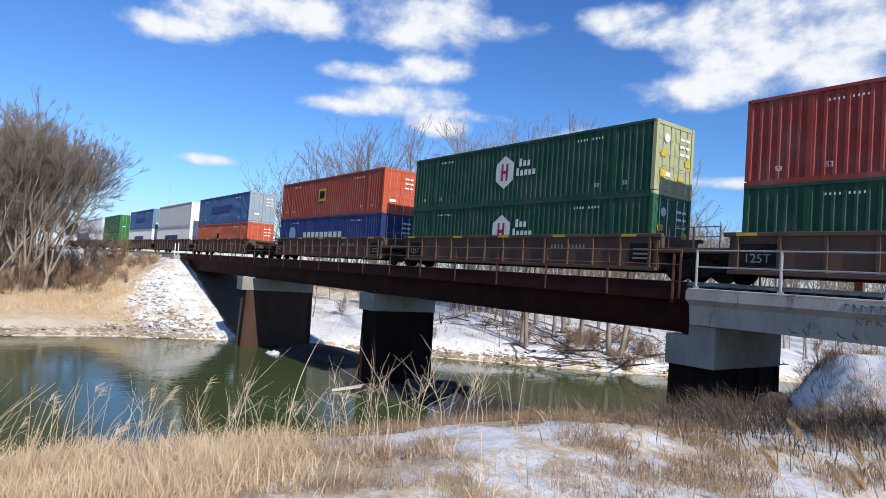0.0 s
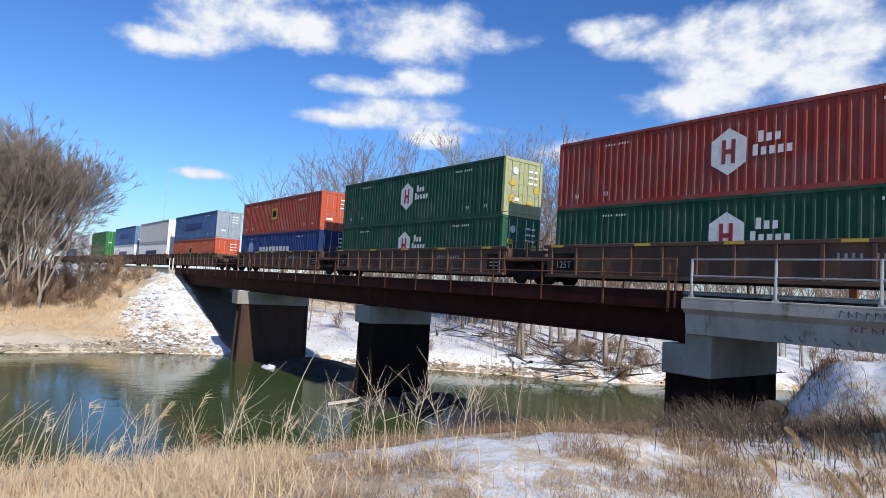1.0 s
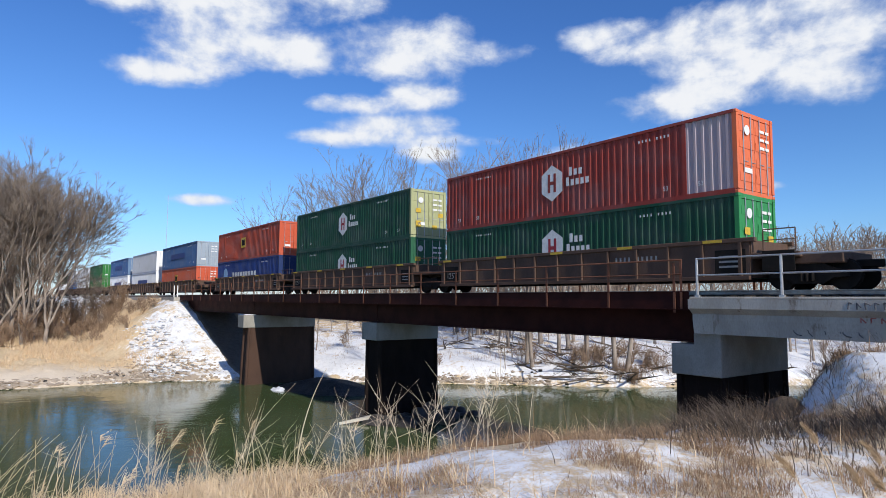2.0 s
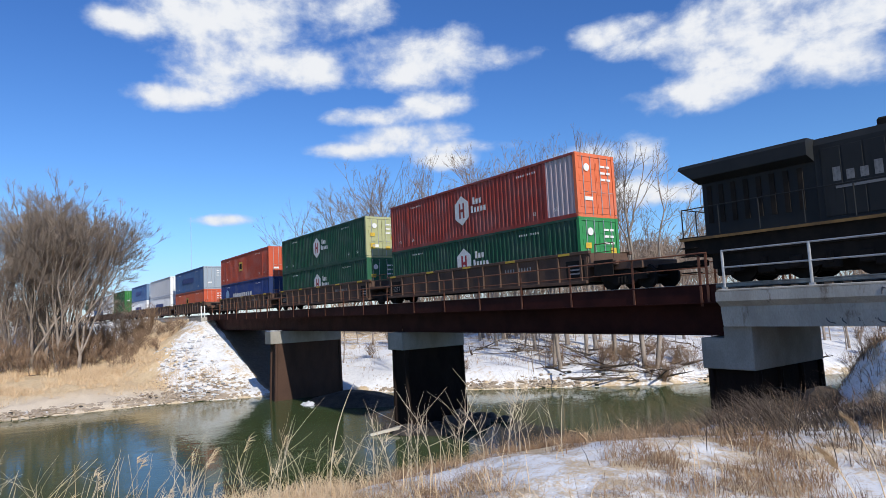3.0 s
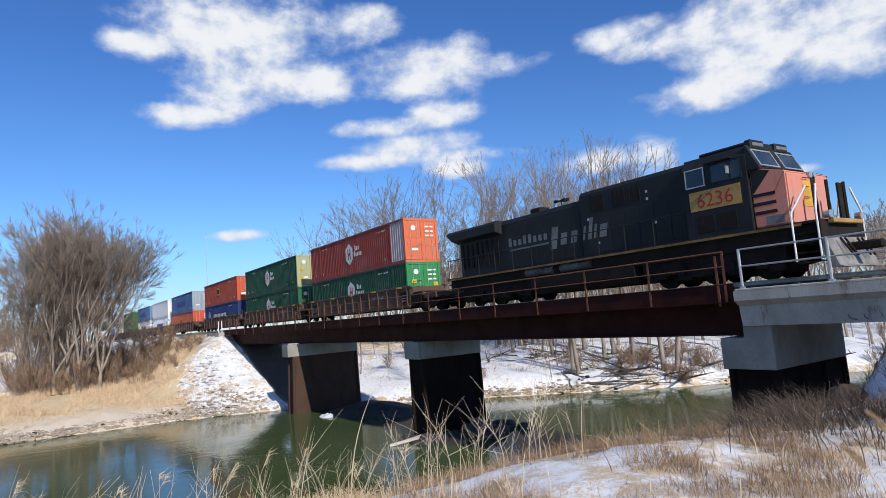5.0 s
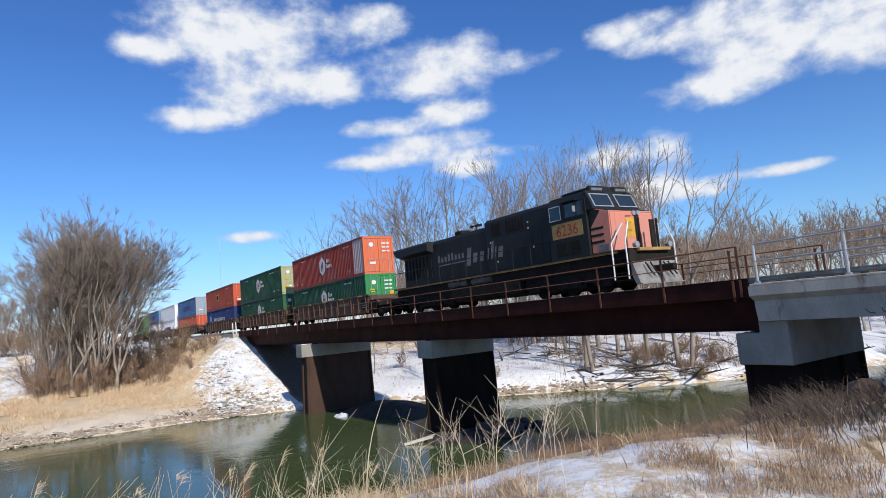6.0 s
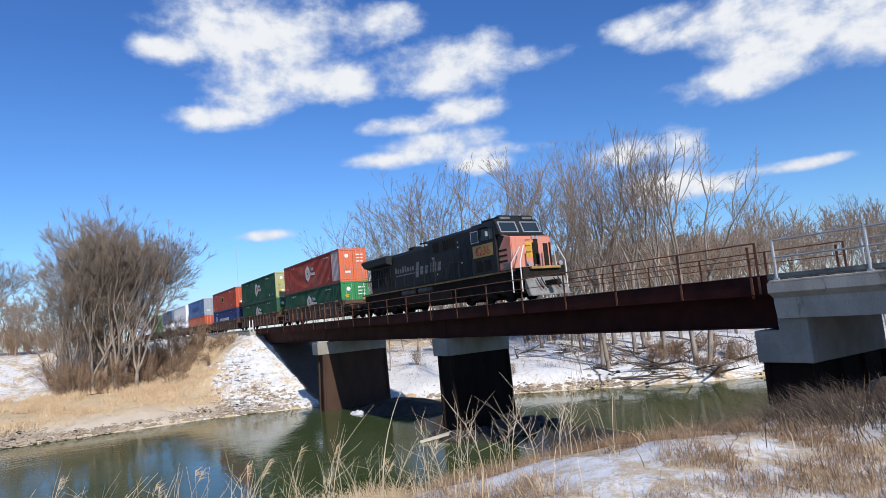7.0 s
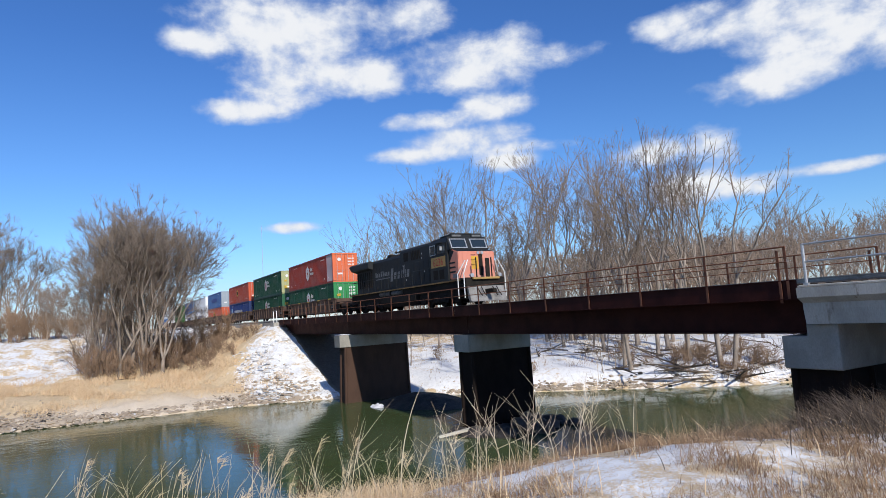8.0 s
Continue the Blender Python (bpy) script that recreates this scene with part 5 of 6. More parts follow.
TALL_TREES = [(-66.3, 48.8, 23.5), (-63.2, 50.2, 22.0), (-58.5, 49.8, 23.7), (-56.4, 50.8, 21.5), (-54.6, 51.3, 22.8), (-51.7, 51.4, 21.8), (-49.2, 51.0, 23.0),
              (-44.4, 50.2, 21.5), (-43.1, 51.5, 23.0), (-44.2, 55.6, 18.8), (-61.0, 54.0, 19.5), (-69.5, 50.0, 19.0), (-47.0, 54.0, 18.0)]
BROAD_TREES = [(-92.5, 40.2, 21.5), (-88.6, 42.0, 21.0), (-84.2, 46.2, 26.0), (-80.4, 48.5, 27.2), (-81.0, 53.0, 27.2), (-75.5, 52.0, 20.0), (-97.0, 41.0, 17.0)]
WIDE_TREES = [(-81.5, 0.4, 16.6), (-80.6, 2.3, 19.0), (-82.0, 3.6, 20.2), (-79.6, 4.6, 20.0), (-84.0, 2.6, 19.2), (-79.4, 6.6, 17.8), (-84.0, 5.6, 18.6), (-82.6, -1.0, 13.0), (-81.2, 5.6, 19.6),
              (-88.2, 11.0, 9.0), (-110.0, -6.4, 8.0), (-108.8, -17.1, 19.5), (-107.9, -21.6, 22.0), (-119.5, -13.5, 20.0), (-116.0, -11.5, 16.5), (-105.0, -36.0, 21.0)]
BANK_TREES = [(-41.3, 41.0, 15), (-40.2, 40.6, 16), (-42.3, 46.4, 18), (-37.6, 45.0, 17), (-66.5, 36.0, 12), (-53.9, 44.7, 16), (-58.2, 45.8, 15), (-48, 45, 15),
              (-105, 42, 16), (-27, 66, 12), (-34, 62, 13), (-42, 62, 15), (-52, 66, 17), (-63, 70, 18), (-30, 68, 12), (-36, 76, 14), (-43, 72, 15)]
build_trees()


def build_far_woods():
    rng = random.Random(5)
    models = []
    for k in range(4):
        segs = fork_tree(70 + k, 15.0, bole=0.18, limbs=3, tilt=0.62, levels=3, up=0.05, sprays=3, fine=1.7, dense=0.3)
        models.append(tubes(segs, 3, 0.032))
    verts, faces, base = [], [], 0
    for k in range(560):
        if k < 345 and k % 2:
            continue
        if k >= 440:
            # the brown belt behind the trees of the far bank
            turn, r = radians(rng.uniform(33, 66)), rng.uniform(92, 140)
            x, y = -math.sin(turn) * r, math.cos(turn) * r
        elif k >= 345:
            # the thick wood upstream of the bridge
            turn, r = radians(rng.uniform(6, 42)), rng.uniform(82, 140)
            x, y = -math.sin(turn) * r, math.cos(turn) * r
        elif k < 190:
            y = rng.uniform(60, 260)
            x = float(bank_x(FAR_BANK, y)) - rng.uniform(22, 240) + (y > 120) * 60
        elif k < 315:
            x, y = (rng.uniform(-190, -112), rng.uniform(-40, 14)) if k % 4 else (rng.uniform(-330, -115), rng.uniform(-130, 14))
        else:
            x, y = rng.uniform(-260, -100), rng.uniform(32, 70)
        v, f = models[k % 4]
        a, s = rng.uniform(0, math.tau), r / 140 * rng.uniform(1.15, 1.5) if k >= 345 else rng.uniform(0.55, 0.8) if y > 30 and x < -0.75 * y else rng.uniform(0.85, 1.3)
        turn = np.array([[math.cos(a), -math.sin(a), 0], [math.sin(a), math.cos(a), 0], [0, 0, 1]])
        verts.append(v @ turn.T * s + np.array([x, y, ground_at(x, y)]))
        faces.extend([[i + base for i in g] for g in f])
        base += len(v)
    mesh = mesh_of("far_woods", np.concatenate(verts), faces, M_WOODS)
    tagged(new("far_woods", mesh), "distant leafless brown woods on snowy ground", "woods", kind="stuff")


build_far_woods()


# ---- grass and reeds ----
def blades(points, rng, tall, width, bend, nodes=3, wind=(-0.35, 0.1)):
    """Ribbons that taper to a tip, one for each foot in points; returns vertices and faces."""
    n = len(points)
    h = tall[0] + (tall[1] - tall[0]) * rng.random(n) ** 1.4
    az = rng.random(n) * math.tau
    lean = bend * rng.random(n)
    dx, dy = np.cos(az) * lean + wind[0] * rng.random(n), np.sin(az) * lean + wind[1] * rng.random(n)
    fa = rng.random(n) * math.tau
    wx, wy = np.cos(fa) * width / 2, np.sin(fa) * width / 2
    rings = []
    for k in range(nodes + 1):
        f = k / nodes
        cx, cy, cz = points[:, 0] + dx * h * f * f, points[:, 1] + dy * h * f * f, points[:, 2] - 0.04 + h * f * (1 - 0.25 * f * np.hypot(dx, dy))
        s = 1 - 0.85 * f
        rings.append(np.stack((np.column_stack((cx - wx * s, cy - wy * s, cz)), np.column_stack((cx + wx * s, cy + wy * s, cz))), axis=1))
    verts = np.stack(rings, axis=1).reshape(-1, 3)
    base = np.arange(n) * 2 * (nodes + 1)
    faces = np.concatenate([np.column_stack((base + 2 * k, base + 2 * k + 1, base + 2 * k + 3, base + 2 * k + 2)) for k in range(nodes)])
    return verts, faces


def scatter(rng, count, x0, x1, y0, y1, keep):
    x, y = rng.uniform(x0, x1, count), rng.uniform(y0, y1, count)
    density = keep(x, y)
    ok = rng.random(count) < density
    x, y = x[ok], y[ok]
    return np.column_stack((x, y, land(x, y)))


def patchy(x, y, scale, low, high):
    return np.clip((fbm(x, y, scale, 3) + 1 - low) / (high - low), 0, 1)


def build_grass():
    rng = np.random.default_rng(8)

    def near_straw(x, y):
        d = x - bank_x(NEAR_BANK, y)
        towards = y + 0.45 * x
        side = np.interp(towards, [-3, -1.0, -0.3, 0.5, 9], [1.0, 0.95, 0.5, 0.07, 0.07])
        edge = np.interp(d, [1, 4, 8, 10.5, 30], [0.9, 1.0, 0.8, 0.0, 0.0])
        return np.maximum(side, edge * 0.8) * patchy(x, y, 1.1, 0.72, 1.25)

    sets = [("dry_grass", "matted dry straw grass on the near bank", M_STRAW, np.concatenate((scatter(rng, 52000, -8, -3.2, -1.6, 4, near_straw), scatter(rng, 45000, -10, -2.6, -3, 12, near_straw), scatter(rng, 26000, -19, -9, -5, 22, near_straw))), (0.08, 0.42), 0.011, 2.3)]

    def edge_weeds(x, y):
        d = x - bank_x(NEAR_BANK, y)
        return np.interp(d, [0.5, 3, 8, 12, 14], [0.5, 1, 1, 0.3, 0.05]) * patchy(x, y, 0.5, 0.8, 1.35)

    sets.append(("weeds", "tangled brown weed stalks along the bank", M_WEED, scatter(rng, 22000, -18, -5, -10, 24, edge_weeds), (0.15, 0.6), 0.010, 0.7))

    def far_straw(x, y):
        d = bank_x(FAR_BANK, y) - x
        return np.where((land(x, y) < 2.6) | ((y > 7) & (y - 14 + 0.45 * (x + 71) < -0.5)), np.interp(d, [3, 7, 20, 26], [0.0, 0.6, 1, 0.1]), 0.06) * patchy(x, y, 0.3, 0.8, 1.25)

    sets.append(("far_grass", "tufted straw grass on the far shore", M_STRAW, scatter(rng, 170000, -92, -58, -22, 17, far_straw), (0.3, 1.0), 0.035, 1.1))
    def over_snow(x, y):
        return patchy(x, y, 1.3, 0.95, 1.25) ** 1.5 * np.interp(y + 0.45 * x, [-0.6, 0.4, 12], [0, 1, 1])

    sets.append(("snow_stubble", "thin dead grass poking through the snow", M_WEED, scatter(rng, 100000, -8.5, -2.2, 1.2, 15, over_snow), (0.05, 0.28), 0.007, 1.6))
    def far_snow(x, y):
        d = bank_x(FAR_BANK, y) - x
        return np.where(d > 0.3, patchy(x, y, 0.35, 0.8, 1.35) * np.interp(d, [0.3, 2, 30], [1, 0.6, 0.5]), 0)

    sets.append(("far_stubble", "brown dead weeds sticking out of the far snow", M_WEED, scatter(rng, 26000, -85, -31, 27, 62, far_snow), (0.15, 0.8), 0.028, 0.9))
    for name, label, material, feet, tall, width, bend in sets:
        v, f = blades(feet, rng, tall, width, bend, 2)
        tagged(new(name, mesh_of(name, v, f.tolist(), material)), label, "grass", kind="stuff")


build_grass()


def build_reeds():
    """Tall reeds with feathery heads along the crest of the near bank."""
    rng = np.random.default_rng(4)
    pick = random.Random(4)
    stems, plumes = [], []
    spots = [(-8.2, 0.2, 18), (-8.0, 1.25, 40), (-8.6, 2.4, 12), (-7.9, 2.0, 16), (-8.3, 3.8, 10), (-7.6, -1.0, 22), (-8.8, 5.2, 8), (-9.0, 7.0, 8), (-7.0, -2.6, 18), (-6.6, -0.7, 34), (-6.9, 0.4, 28), (-7.2, -1.6, 28)]
    for cx, cy, count in spots:
        for k in range(count * 2 // 3):
            x, y = cx + pick.gauss(0, 0.55), cy + pick.gauss(0, 0.55)
            z = ground_at(x, y)
            h = pick.uniform(0.35, 0.95)
            bend = Vector((pick.gauss(-0.10, 0.16), pick.gauss(0.24, 0.2), 0))
            plume = pick.uniform(0.06, 0.2)
            p = Vector((x, y, z - 0.05))
            for i in range(4):
                q = Vector((x, y, z)) + bend * h * ((i + 1) / 4) ** 2 + Vector((0, 0, h * (i + 1) / 4))
                stems.append((0, p, q, 0.0045 - 0.0007 * i, 0.0038 - 0.0007 * i))
                p = q
            if k % 4 == 0:
                for j in range(22):
                    w = Vector((pick.gauss(-0.05, 0.05), pick.gauss(0.10, 0.05), pick.uniform(-0.01, 0.08)))
                    s = p - Vector((0, 0, plume * j / 22)) - bend * plume * 1.6 * j / 22
                    plumes.append((0, s, s + w * pick.uniform(0.4, 0.9), 0.0028, 0.0))
    v, f = tubes(stems, 3)
    v2, f2 = tubes(plumes, 3)
    tagged(new("reeds", mesh_of("reeds", np.concatenate((v, v2)), f + [[i + len(v) for i in g] for g in f2], M_REED)), "pale dry reeds with feathery heads at the water's edge", "reeds", kind="stuff")


build_reeds()


# ---- rocks, driftwood, stalks ----
def boulder(seed, r, squash=0.6):
    rng = random.Random(seed)
    bm = bmesh.new()
    bmesh.ops.create_icosphere(bm, subdivisions=2, radius=r)
    for v in bm.verts:
        n = noise.noise(v.co / r * 1.3 + Vector((seed * 3.1, 0, 0)))
        v.co *= 1 + 0.35 * n + rng.uniform(-0.05, 0.05)
        v.co.z *= squash
    mesh = bpy.data.meshes.new("rock")
    bm.to_mesh(mesh)
    bm.free()
    return mesh


def build_rocks():
    rng = random.Random(9)
    shapes = [boulder(k, 0.5, 0.65) for k in range(5)]
    wet = surface("wet dark rock", (0.060, 0.052, 0.045), (0.035, 0.031, 0.028), 0.6, 1.5, 0.6, depth=0.05)
    for s in shapes:
        s.materials.append(wet)

    def rock(x, y, z, size, label="dark wet riprap rock at the water's edge"):
        ob = new("rock", shapes[rng.randrange(5)])
        ob.matrix_basis = pose(x, y, z, rng.uniform(-25, 25), rng.uniform(-25, 25), rng.uniform(0, 360))
        ob.scale = (size, size, size)
        return tagged(ob, label, "rock", "riprap rocks")

    for k in range(34):
        a = rng.uniform(-0.6, 1.2) * math.pi
        r = rng.uniform(0.3, 2.0)
        rock(-31.3 + r * 0.9 * math.cos(a), 22.6 + r * 1.9 * math.sin(a), rng.uniform(-0.1, 0.45) * (1.2 - r / 2.2), rng.uniform(0.6, 1.5))
    for k in range(16):
        rock(-33.6 + rng.uniform(0, 2.4), 19.1 + rng.uniform(-0.5, 0.3), rng.uniform(-0.2, 0.1), rng.uniform(0.5, 1.0))
    # the dark silt bar between the two river piers
    bm = bmesh.new()
    bmesh.ops.create_grid(bm, x_segments=40, y_segments=24, size=1.0)
    for v in bm.verts:
        f = max(0.0, 1 - v.co.x ** 2 - v.co.y ** 2)
        n = noise.noise(Vector((v.co.x * 3, v.co.y * 3, 5)))
        v.co = Vector((-45.5 + v.co.x * 5.2, 23.0 + v.co.y * 3.4 + v.co.x * 1.5, -0.35 + 1.25 * f + 0.25 * n * f))
    bar_ob = part("silt_bar", bm, wet, None, "dark wet bar of silt and stones in the river")
    tagged(bar_ob, "", "silt bar", kind="structure")
    bm = bmesh.new()
    bmesh.ops.create_grid(bm, x_segments=16, y_segments=10, size=1.0)
    for v in bm.verts:
        f = max(0.0, 1 - v.co.x ** 2 - v.co.y ** 2)
        n = noise.noise(Vector((v.co.x * 4, v.co.y * 4, 9)))
        v.co = Vector((-47.6 + v.co.x * 1.2, 19.9 + v.co.y * 0.8, -0.1 + 0.26 * f + 0.25 * n * f))
    ice = surface("dirty ice crust", (0.70, 0.71, 0.73), (0.5, 0.5, 0.52), 0.6, 1.5, 0.4)
    tagged(part("ice_cake", bm, ice, None, "small cake of dirty ice stranded on the bar"), "", "ice")
    for k in range(46):
        y = rng.uniform(-8, 18) if k % 3 else rng.uniform(28, 52)
        x = float(bank_x(FAR_BANK, y)) - abs(rng.gauss(0, 1.8)) - 0.2
        rock(x, y, ground_at(x, y), rng.uniform(0.12, 0.42), "grey stone along the far waterline")
    # broken stone and frozen silt along the low far shore
    verts, faces = [], []
    bm = bmesh.new()
    bmesh.ops.create_icosphere(bm, subdivisions=1, radius=0.5)
    ico = np.array([v.co[:] for v in bm.verts])
    ico_faces = [[v.index for v in f.verts] for f in bm.faces]
    bm.free()
    white, white_faces = [], []
    for k in range(-1300, 2420):
        y = rng.uniform(-24, 19) if k < 1500 else rng.uniform(27, 40) if k < 2100 else rng.uniform(12.8, 19)
        d = abs(rng.gauss(0, 3.4 if k < 0 else 2.6 if k < 1500 else 0.7)) + 0.1
        x = float(bank_x(FAR_BANK, y)) - (d if k < 2100 else rng.uniform(1, 16))
        s = rng.uniform(0.10, 0.42) * (1.3 if d < 1 else 0.9)
        a = rng.uniform(0, math.tau)
        v = ico * (1 + 0.3 * np.array([[rng.uniform(-1, 1)] for _ in ico])) * np.array([s * rng.uniform(0.8, 1.8), s, s * 0.5])
        v = v @ np.array([[math.cos(a), math.sin(a), 0], [-math.sin(a), math.cos(a), 0], [0, 0, 1]])
        v = v + np.array([x, y, ground_at(x, y) + 0.02])
        pile = (verts, faces) if k < 2100 else (white, white_faces)
        pile[1].extend([[i + len(pile[0]) for i in f] for f in ico_faces])
        pile[0].extend(v.tolist())
    pale = surface("pale shore rubble", (0.46, 0.38, 0.29), (0.33, 0.265, 0.20), 0.9, 0.5, 0.3, third=(0.70, 0.70, 0.71), spots=0.60)
    tagged(new("shore_rubble", mesh_of("shore_rubble", verts, faces, pale)), "pale broken stone and frozen silt along the shore", "rubble", kind="stuff")
    tagged(new("snowy_riprap", mesh_of("snowy_riprap", white, white_faces, surface("snow capped stone", (0.78, 0.79, 0.81), (0.62, 0.60, 0.58), 0.85, 0.8, 0.3, third=(0.36, 0.31, 0.26), spots=0.56))), "snow-covered broken stone on the embankment's end slope", "riprap", kind="stuff")
    # a bleached plank caught on the middle pier
    bm = bmesh.new()
    prism(bm, [(-1.15, -0.03), (1.15, -0.22), (1.15, 0.22), (-1.15, 0.04)], "z", 0, 0.14)
    plank = part("driftwood_plank", bm, M_TIMBER, None, "bleached plank lodged in the river beside the pier", at=pose(-32.35, 18.42, 0.14, 0, -7, 78))
    tagged(plank, "", "plank")


def build_logs():
    rng = random.Random(14)
    for k in range(110):
        y = rng.uniform(38, 60) if k % 3 else rng.uniform(41, 50)
        x = float(bank_x(FAR_BANK, y)) - (rng.uniform(0.4, 3.5) if k % 2 else rng.uniform(3, 18))
        z = ground_at(x, y)
        a, l, r = rng.uniform(0, math.tau), rng.uniform(1.5, 6.0), rng.uniform(0.03, 0.13)
        segs, p = [], Vector((0, 0, 0))
        d = Vector((math.cos(a), math.sin(a), rng.uniform(-0.05, 0.35))).normalized()
        for i in range(4):
            q = p + d * l / 4
            segs.append((0, p, q, r * (1 - 0.2 * i), r * (0.8 - 0.2 * i) + 0.004))
            if i:
                w = (d + Vector((rng.gauss(0, 0.6), rng.gauss(0, 0.6), rng.uniform(0, 0.8)))).normalized() * l * 0.3
                segs.append((0, p, p + w, r * 0.35, 0.006))
            d = (d + Vector((rng.gauss(0, 0.12), rng.gauss(0, 0.12), rng.gauss(0, 0.05)))).normalized()
            p = q
        v, f = tubes(segs, 5, 0.012)
        ob = new("fallen_branch", mesh_of("fallen_branch", v, f, M_FALLEN))
        ob.matrix_basis = pose(x, y, z + r * 0.5)
        tagged(ob, "fallen bare branch lying in the snow", "branch", "fallen branches")


def stalk(x, y, height, dx, dy, twigs, seed, r=0.007):
    """A single dry weed stalk, bent over by the wind."""
    rng = random.Random(seed)
    z = ground_at(x, y)
    segs, p = [], Vector((0, 0, -0.05))
    for i in range(8):
        f = (i + 1) / 8
        q = Vector((dx * f ** 2.2, dy * f ** 2.2, height * f * (1 - 0.08 * f)))
        segs.append((0, p, q, r * (1 - 0.09 * i), r * (0.91 - 0.09 * i)))
        if twigs and i > 1:
            for j in range(twigs):
                w = Vector((rng.gauss(-0.05, 0.16), rng.gauss(0.05, 0.16), rng.uniform(0.10, 0.38))) * (0.5 + 0.7 * height)
                m = p + w * 0.5 + Vector((rng.gauss(0, 0.02), rng.gauss(0, 0.02), 0))
                segs += [(0, p, m, r * 0.45, r * 0.35), (0, m, p + w, r * 0.35, r * 0.15)]
        p = q
    v, f = tubes(segs, 4)
    ob = new("weed_stalk", mesh_of("weed_stalk", v, f, M_STALK))
    ob.matrix_basis = pose(x, y, z)
    return tagged(ob, "pale dry weed stalk bent by the wind", "weed", "weed stalks")


M_STALK = surface("pale dry stalks", (0.58, 0.48, 0.36), (0.42, 0.33, 0.23), 0.9, 3.0, 0.0)


def build_stalks():
    rng = random.Random(3)
    main = [(-6.65, 3.0, 1.40, -0.10, 0.40, 0), (-6.3, 4.15, 0.95, -0.1, -0.30, 2), (-6.2, 4.5, 1.0, 0.05, 0.30, 1), (-6.1, 5.35, 1.05, 0.1, 0.22, 3), (-6.5, 3.7, 0.85, -0.1, -0.25, 2),
            (-6.9, 2.5, 0.9, -0.05, 0.2, 1), (-6.25, 4.9, 0.7, -0.1, -0.28, 2), (-5.9, 5.0, 0.8, 0.1, 0.15, 2)]
    for k, row in enumerate(main):
        stalk(*row, 100 + k, 0.010 if k == 0 else 0.007)
    for k in range(46):
        a = radians(rng.uniform(44, 92))
        d = rng.uniform(6.4, 9.0)
        stalk(-math.sin(a) * d, math.cos(a) * d, rng.uniform(0.45, 0.95), rng.gauss(-0.1, 0.12), rng.gauss(0.05, 0.15), rng.choice((0, 1, 2)), 200 + k, 0.005)


def plume_reed(x, y, height, turn, seed):
    """A reed with a drooping feathery head."""
    rng = random.Random(seed)
    reed = thing("reed", "dry reed with a fluffy tan seed head", "reed", "plumed reeds", at=pose(x, y, ground_at(x, y), 0, 0, turn))
    segs, p = [], Vector((0, 0, -0.05))
    for i in range(6):
        f = (i + 1) / 6
        q = Vector((-0.16 * f ** 2, 0, height * f))
        segs.append((0, p, q, 0.005, 0.004))
        p = q
    v, f = tubes(segs, 5)
    part("stem", mesh_of("stem", v, f, M_STRAW), None, reed)
    hairs = []
    for k in range(1000):
        f = rng.random()
        c = p + Vector((-0.11 * f, 0.01 * math.sin(f * 5), 0.17 * f - 0.05 * f * f))
        w = Vector((rng.gauss(-0.018, 0.016), rng.gauss(0, 0.018), rng.gauss(0.016, 0.016))) * (1.3 - 0.9 * f)
        hairs.append((0, c, c + w, 0.0022, 0.0))
    v, f = tubes(hairs, 3)
    part("seed_head", mesh_of("seed_head", v, f, M_PLUME), None, reed, "fluffy tan seed head")


M_EARTH = surface("dark frozen earth", (0.11, 0.082, 0.058), (0.065, 0.05, 0.038), 0.95, 1.5, 0.8, depth=0.06)
M_PLUME = surface("tan reed fluff", (0.52, 0.37, 0.22), (0.38, 0.26, 0.15), 0.95, 8.0, 0.0)


def build_near_bush():
    """Wind-flattened dead weeds heaped round the end pier and the spoil heap."""
    rng = np.random.default_rng(12)
    n = 6500
    x = np.concatenate((rng.normal(-9.6, 1.5, n), rng.normal(-7.3, 1.0, n), rng.normal(-4.5, 1.3, n)))
    y = np.concatenate((rng.normal(16.8, 1.2, n), rng.normal(13.8, 1.2, n), rng.normal(10.0, 1.5, n)))
    keep = patchy(x, y, 0.9, 0.88, 1.22) ** 1.5 > rng.random(len(x))
    feet = np.column_stack((x, y, land(x, y)))[keep]
    v, f = blades(feet, rng, (0.12, 0.70), 0.013, 1.6, 4, wind=(-0.9, -0.3))
    dead = surface("dead brown weeds", (0.13, 0.095, 0.068), (0.075, 0.057, 0.043), 0.9, 1.2, 0.0)
    tagged(new("dead_weeds", mesh_of("dead_weeds", v, f.tolist(), dead)), "wind-flattened dead brown weeds heaped by the pier", "weeds", kind="stuff")


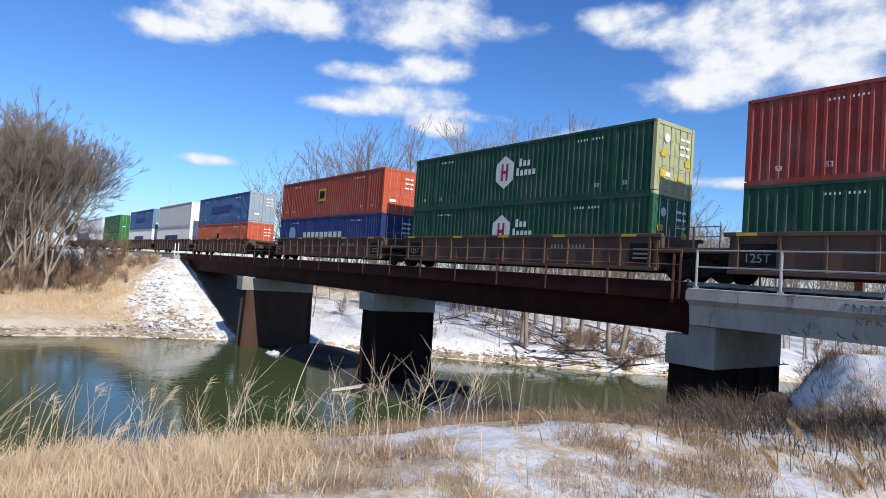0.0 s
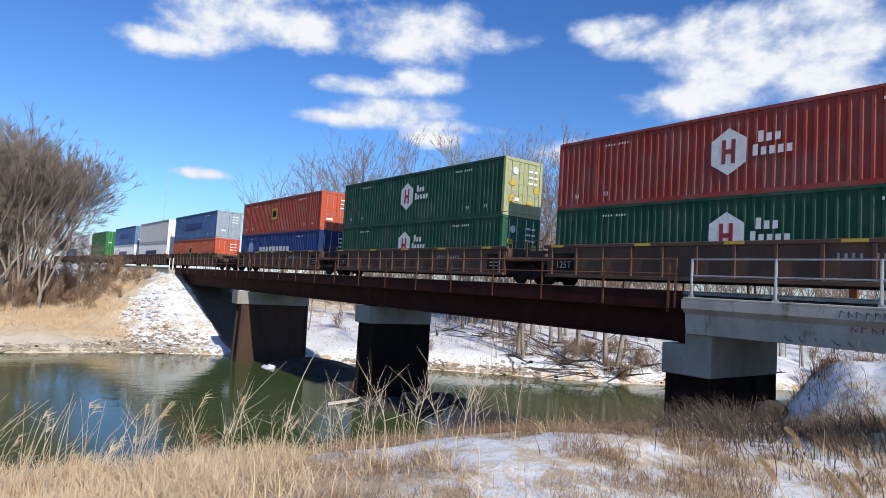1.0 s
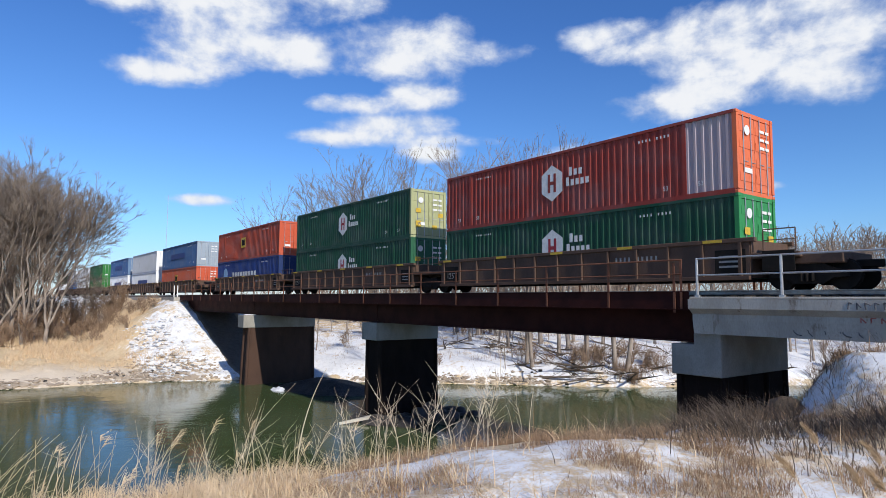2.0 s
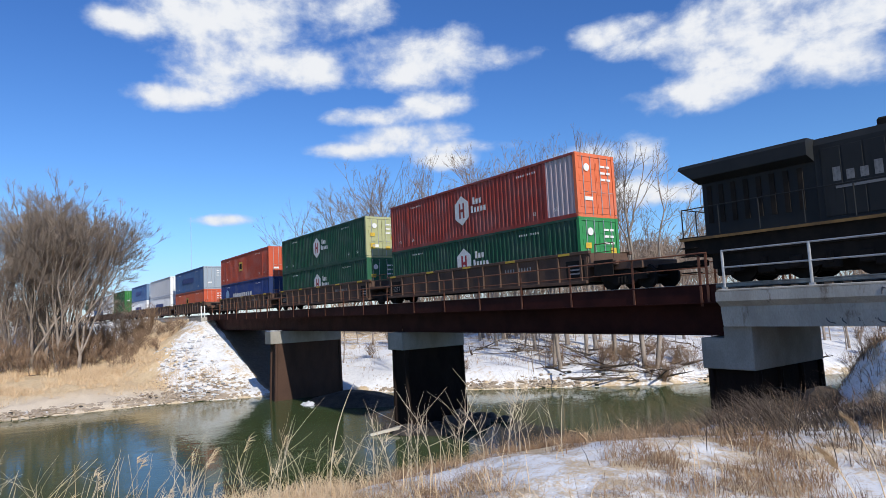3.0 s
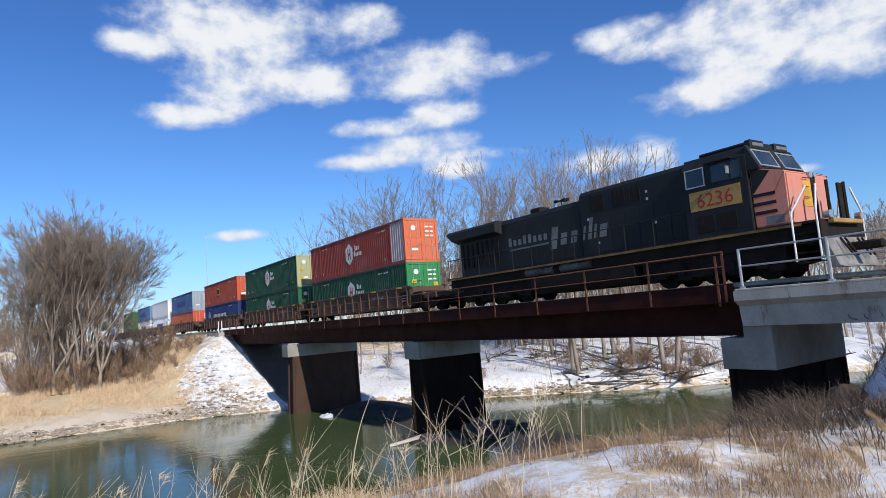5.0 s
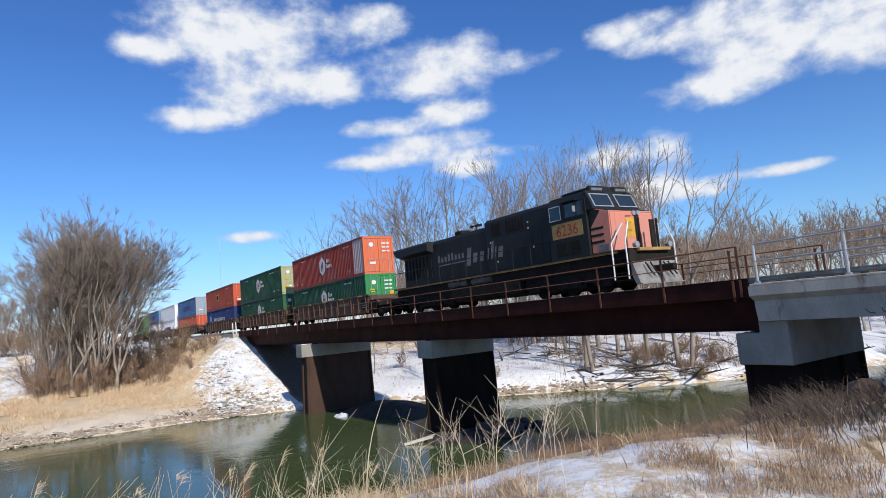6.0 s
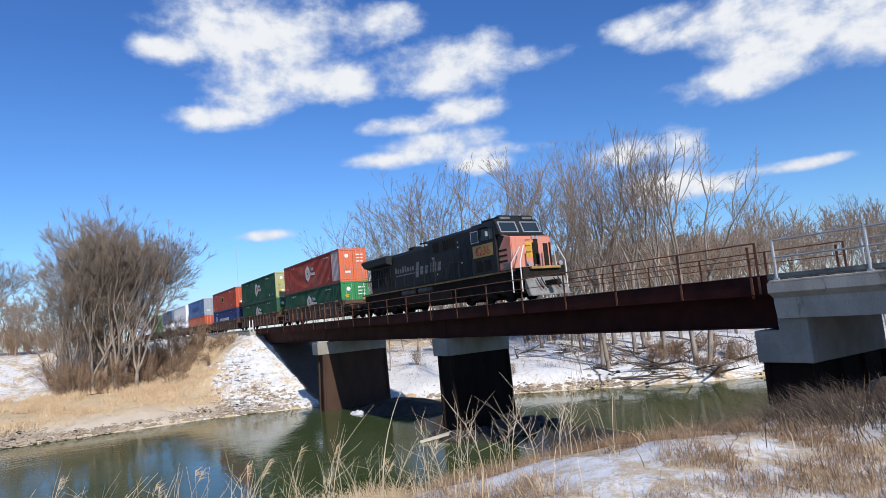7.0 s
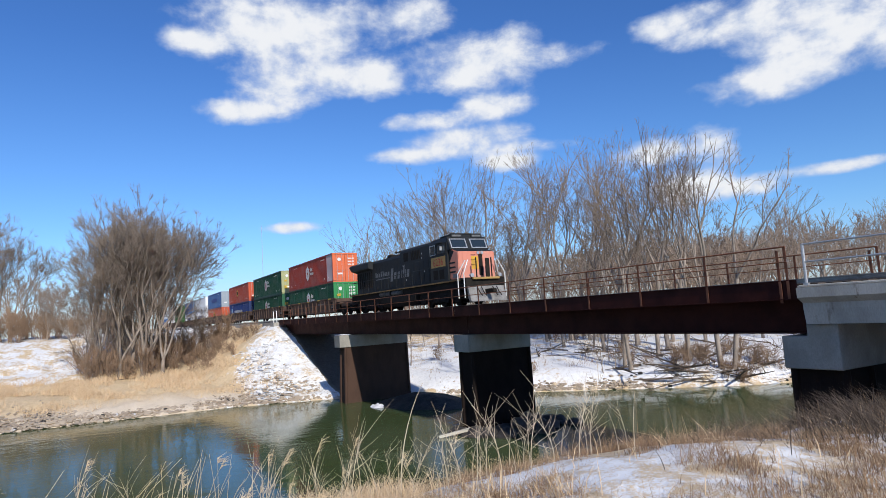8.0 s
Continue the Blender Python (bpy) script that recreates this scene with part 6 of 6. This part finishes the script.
def build_small():
    # scrawls on the concrete span, too worn to read
    ink = surface("faded dark spray paint", (0.055, 0.055, 0.065), (0.11, 0.11, 0.12), 0.8, 4.0, 0.0)
    rng = random.Random(6)
    crimson = surface("faded red spray paint", (0.30, 0.06, 0.05), (0.38, 0.16, 0.14), 0.8, 4.0, 0.0)
    holder = thing("graffiti", "dark scrawled graffiti on the concrete beam", "graffiti")

    def scrawl(points, r, y):
        bm = bmesh.new()
        for a, b in zip(points, points[1:]):
            bar(bm, (a[0], y, a[1]), (b[0], y, b[1]), r, 5)
        part("stroke", bm, crimson if len(points) == 3 and y > 18.9 else ink, holder)

    for k in range(6):
        x = -6.75 + k * 0.21
        scrawl([(x, 7.02), (x + rng.uniform(-0.03, 0.03), 7.2), (x + 0.1, rng.uniform(7.02, 7.2))], 0.017, 18.718)
    for k in range(4):
        x = -6.55 + k * 0.24
        scrawl([(x, 6.66), (x, 6.79), (x + 0.12, 6.79 if k % 2 else 6.66)], 0.018, 18.978)
    for k in range(5):
        cx, cz, rr = -8.1 + k * 0.42, 6.38 + rng.uniform(-0.03, 0.03), rng.uniform(0.13, 0.2)
        scrawl([(cx + rr * 1.2 * math.cos(a * 0.7), cz + rr * math.sin(a * 0.7) * 0.9) for a in range(8 - k % 3)], 0.015, 19.012 + (6.62 - cz) * 0.05)
    # a clod of frozen earth at the foot of the spoil heap
    mesh = boulder(17, 0.48, 0.8)
    mesh.materials.append(M_EARTH)
    clod = new("earth_clod", mesh)
    clod.matrix_basis = pose(-6.35, 14.1, ground_at(-6.35, 14.1) + 0.05, 8, 12, 40)
    tagged(clod, "dark frozen clod of earth in the snow", "earth")
    # a hose trailing from the pier into the water
    segs = []
    p = Vector((-10.75, 20.0, 4.1))
    for i in range(10):
        f = (i + 1) / 10
        q = Vector((-10.75 + 2.6 * f, 20.0 - 0.8 * f, 4.1 + 0.25 * math.sin(f * 3) - 0.9 * f ** 2))
        segs.append((0, p, q, 0.03, 0.03))
        p = q
    v, f = tubes(segs, 6)
    tagged(new("hose", mesh_of("hose", v, f, M_DARK, True)), "black hose hanging from the pier to the bank", "hose")
    # a radio mast far beyond the embankment and white posts where the bridge begins
    mast = thing("radio_mast", "thin pale radio mast far beyond the trees", "mast")
    part("pole", rods(((-190, 44, 5), (-190, 44, 34), 0.06)), M_GALV, mast)
    part("antenna", rods(((-190, 44, 34), (-190, 44, 37), 0.05)), M_GALV, mast)
    for x in (-75.4, -76.9):
        post = part("marker_post", plate(-0.05, 0.05, -0.05, 0.05, 0, 1.35, bevel=0.01), M_WHITE, None, "white marker post at the end of the bridge", at=pose(x, 18.9, 7.3))
        tagged(post, "", "post", "marker posts")


build_rocks()
build_logs()
build_stalks()
for k, (x, y, h, turn) in enumerate(((-1.75, 4.35, 0.56, 10), (-1.5, 4.6, 0.50, -20), (-1.3, 4.5, 0.56, 30), (-1.45, 4.9, 0.62, 0), (-1.1, 4.7, 0.58, 40), (-1.9, 5.0, 0.66, -10), (-1.0, 4.9, 0.64, 15))):
    plume_reed(x, y, h, turn, 300 + k)
build_near_bush()
build_small()


# ---- what moves ----
def motions():
    """The train rolls away along the bridge, its wheels turning; the river slides slowly by."""
    for ob in MOVING:
        at = ob.matrix_basis.copy()
        walk(ob, [(t, Matrix.Translation((-SPEED * t, 0, 0)) @ at) for t in (0, 2, 4, 6, 8)])
    steps = 120
    for ob, x, z, r in WHEELS:
        rows = []
        for k in range(steps + 1):
            t = 8.0 * k / steps
            rows.append((t, pose(x, 0, z) @ Matrix.Rotation(-SPEED * t / r, 4, "Y")))
        walk(ob, rows)
    walk(water, [(0, pose(0, 0, 0)), (8, pose(-0.5, -1.6, 0))])


motions()
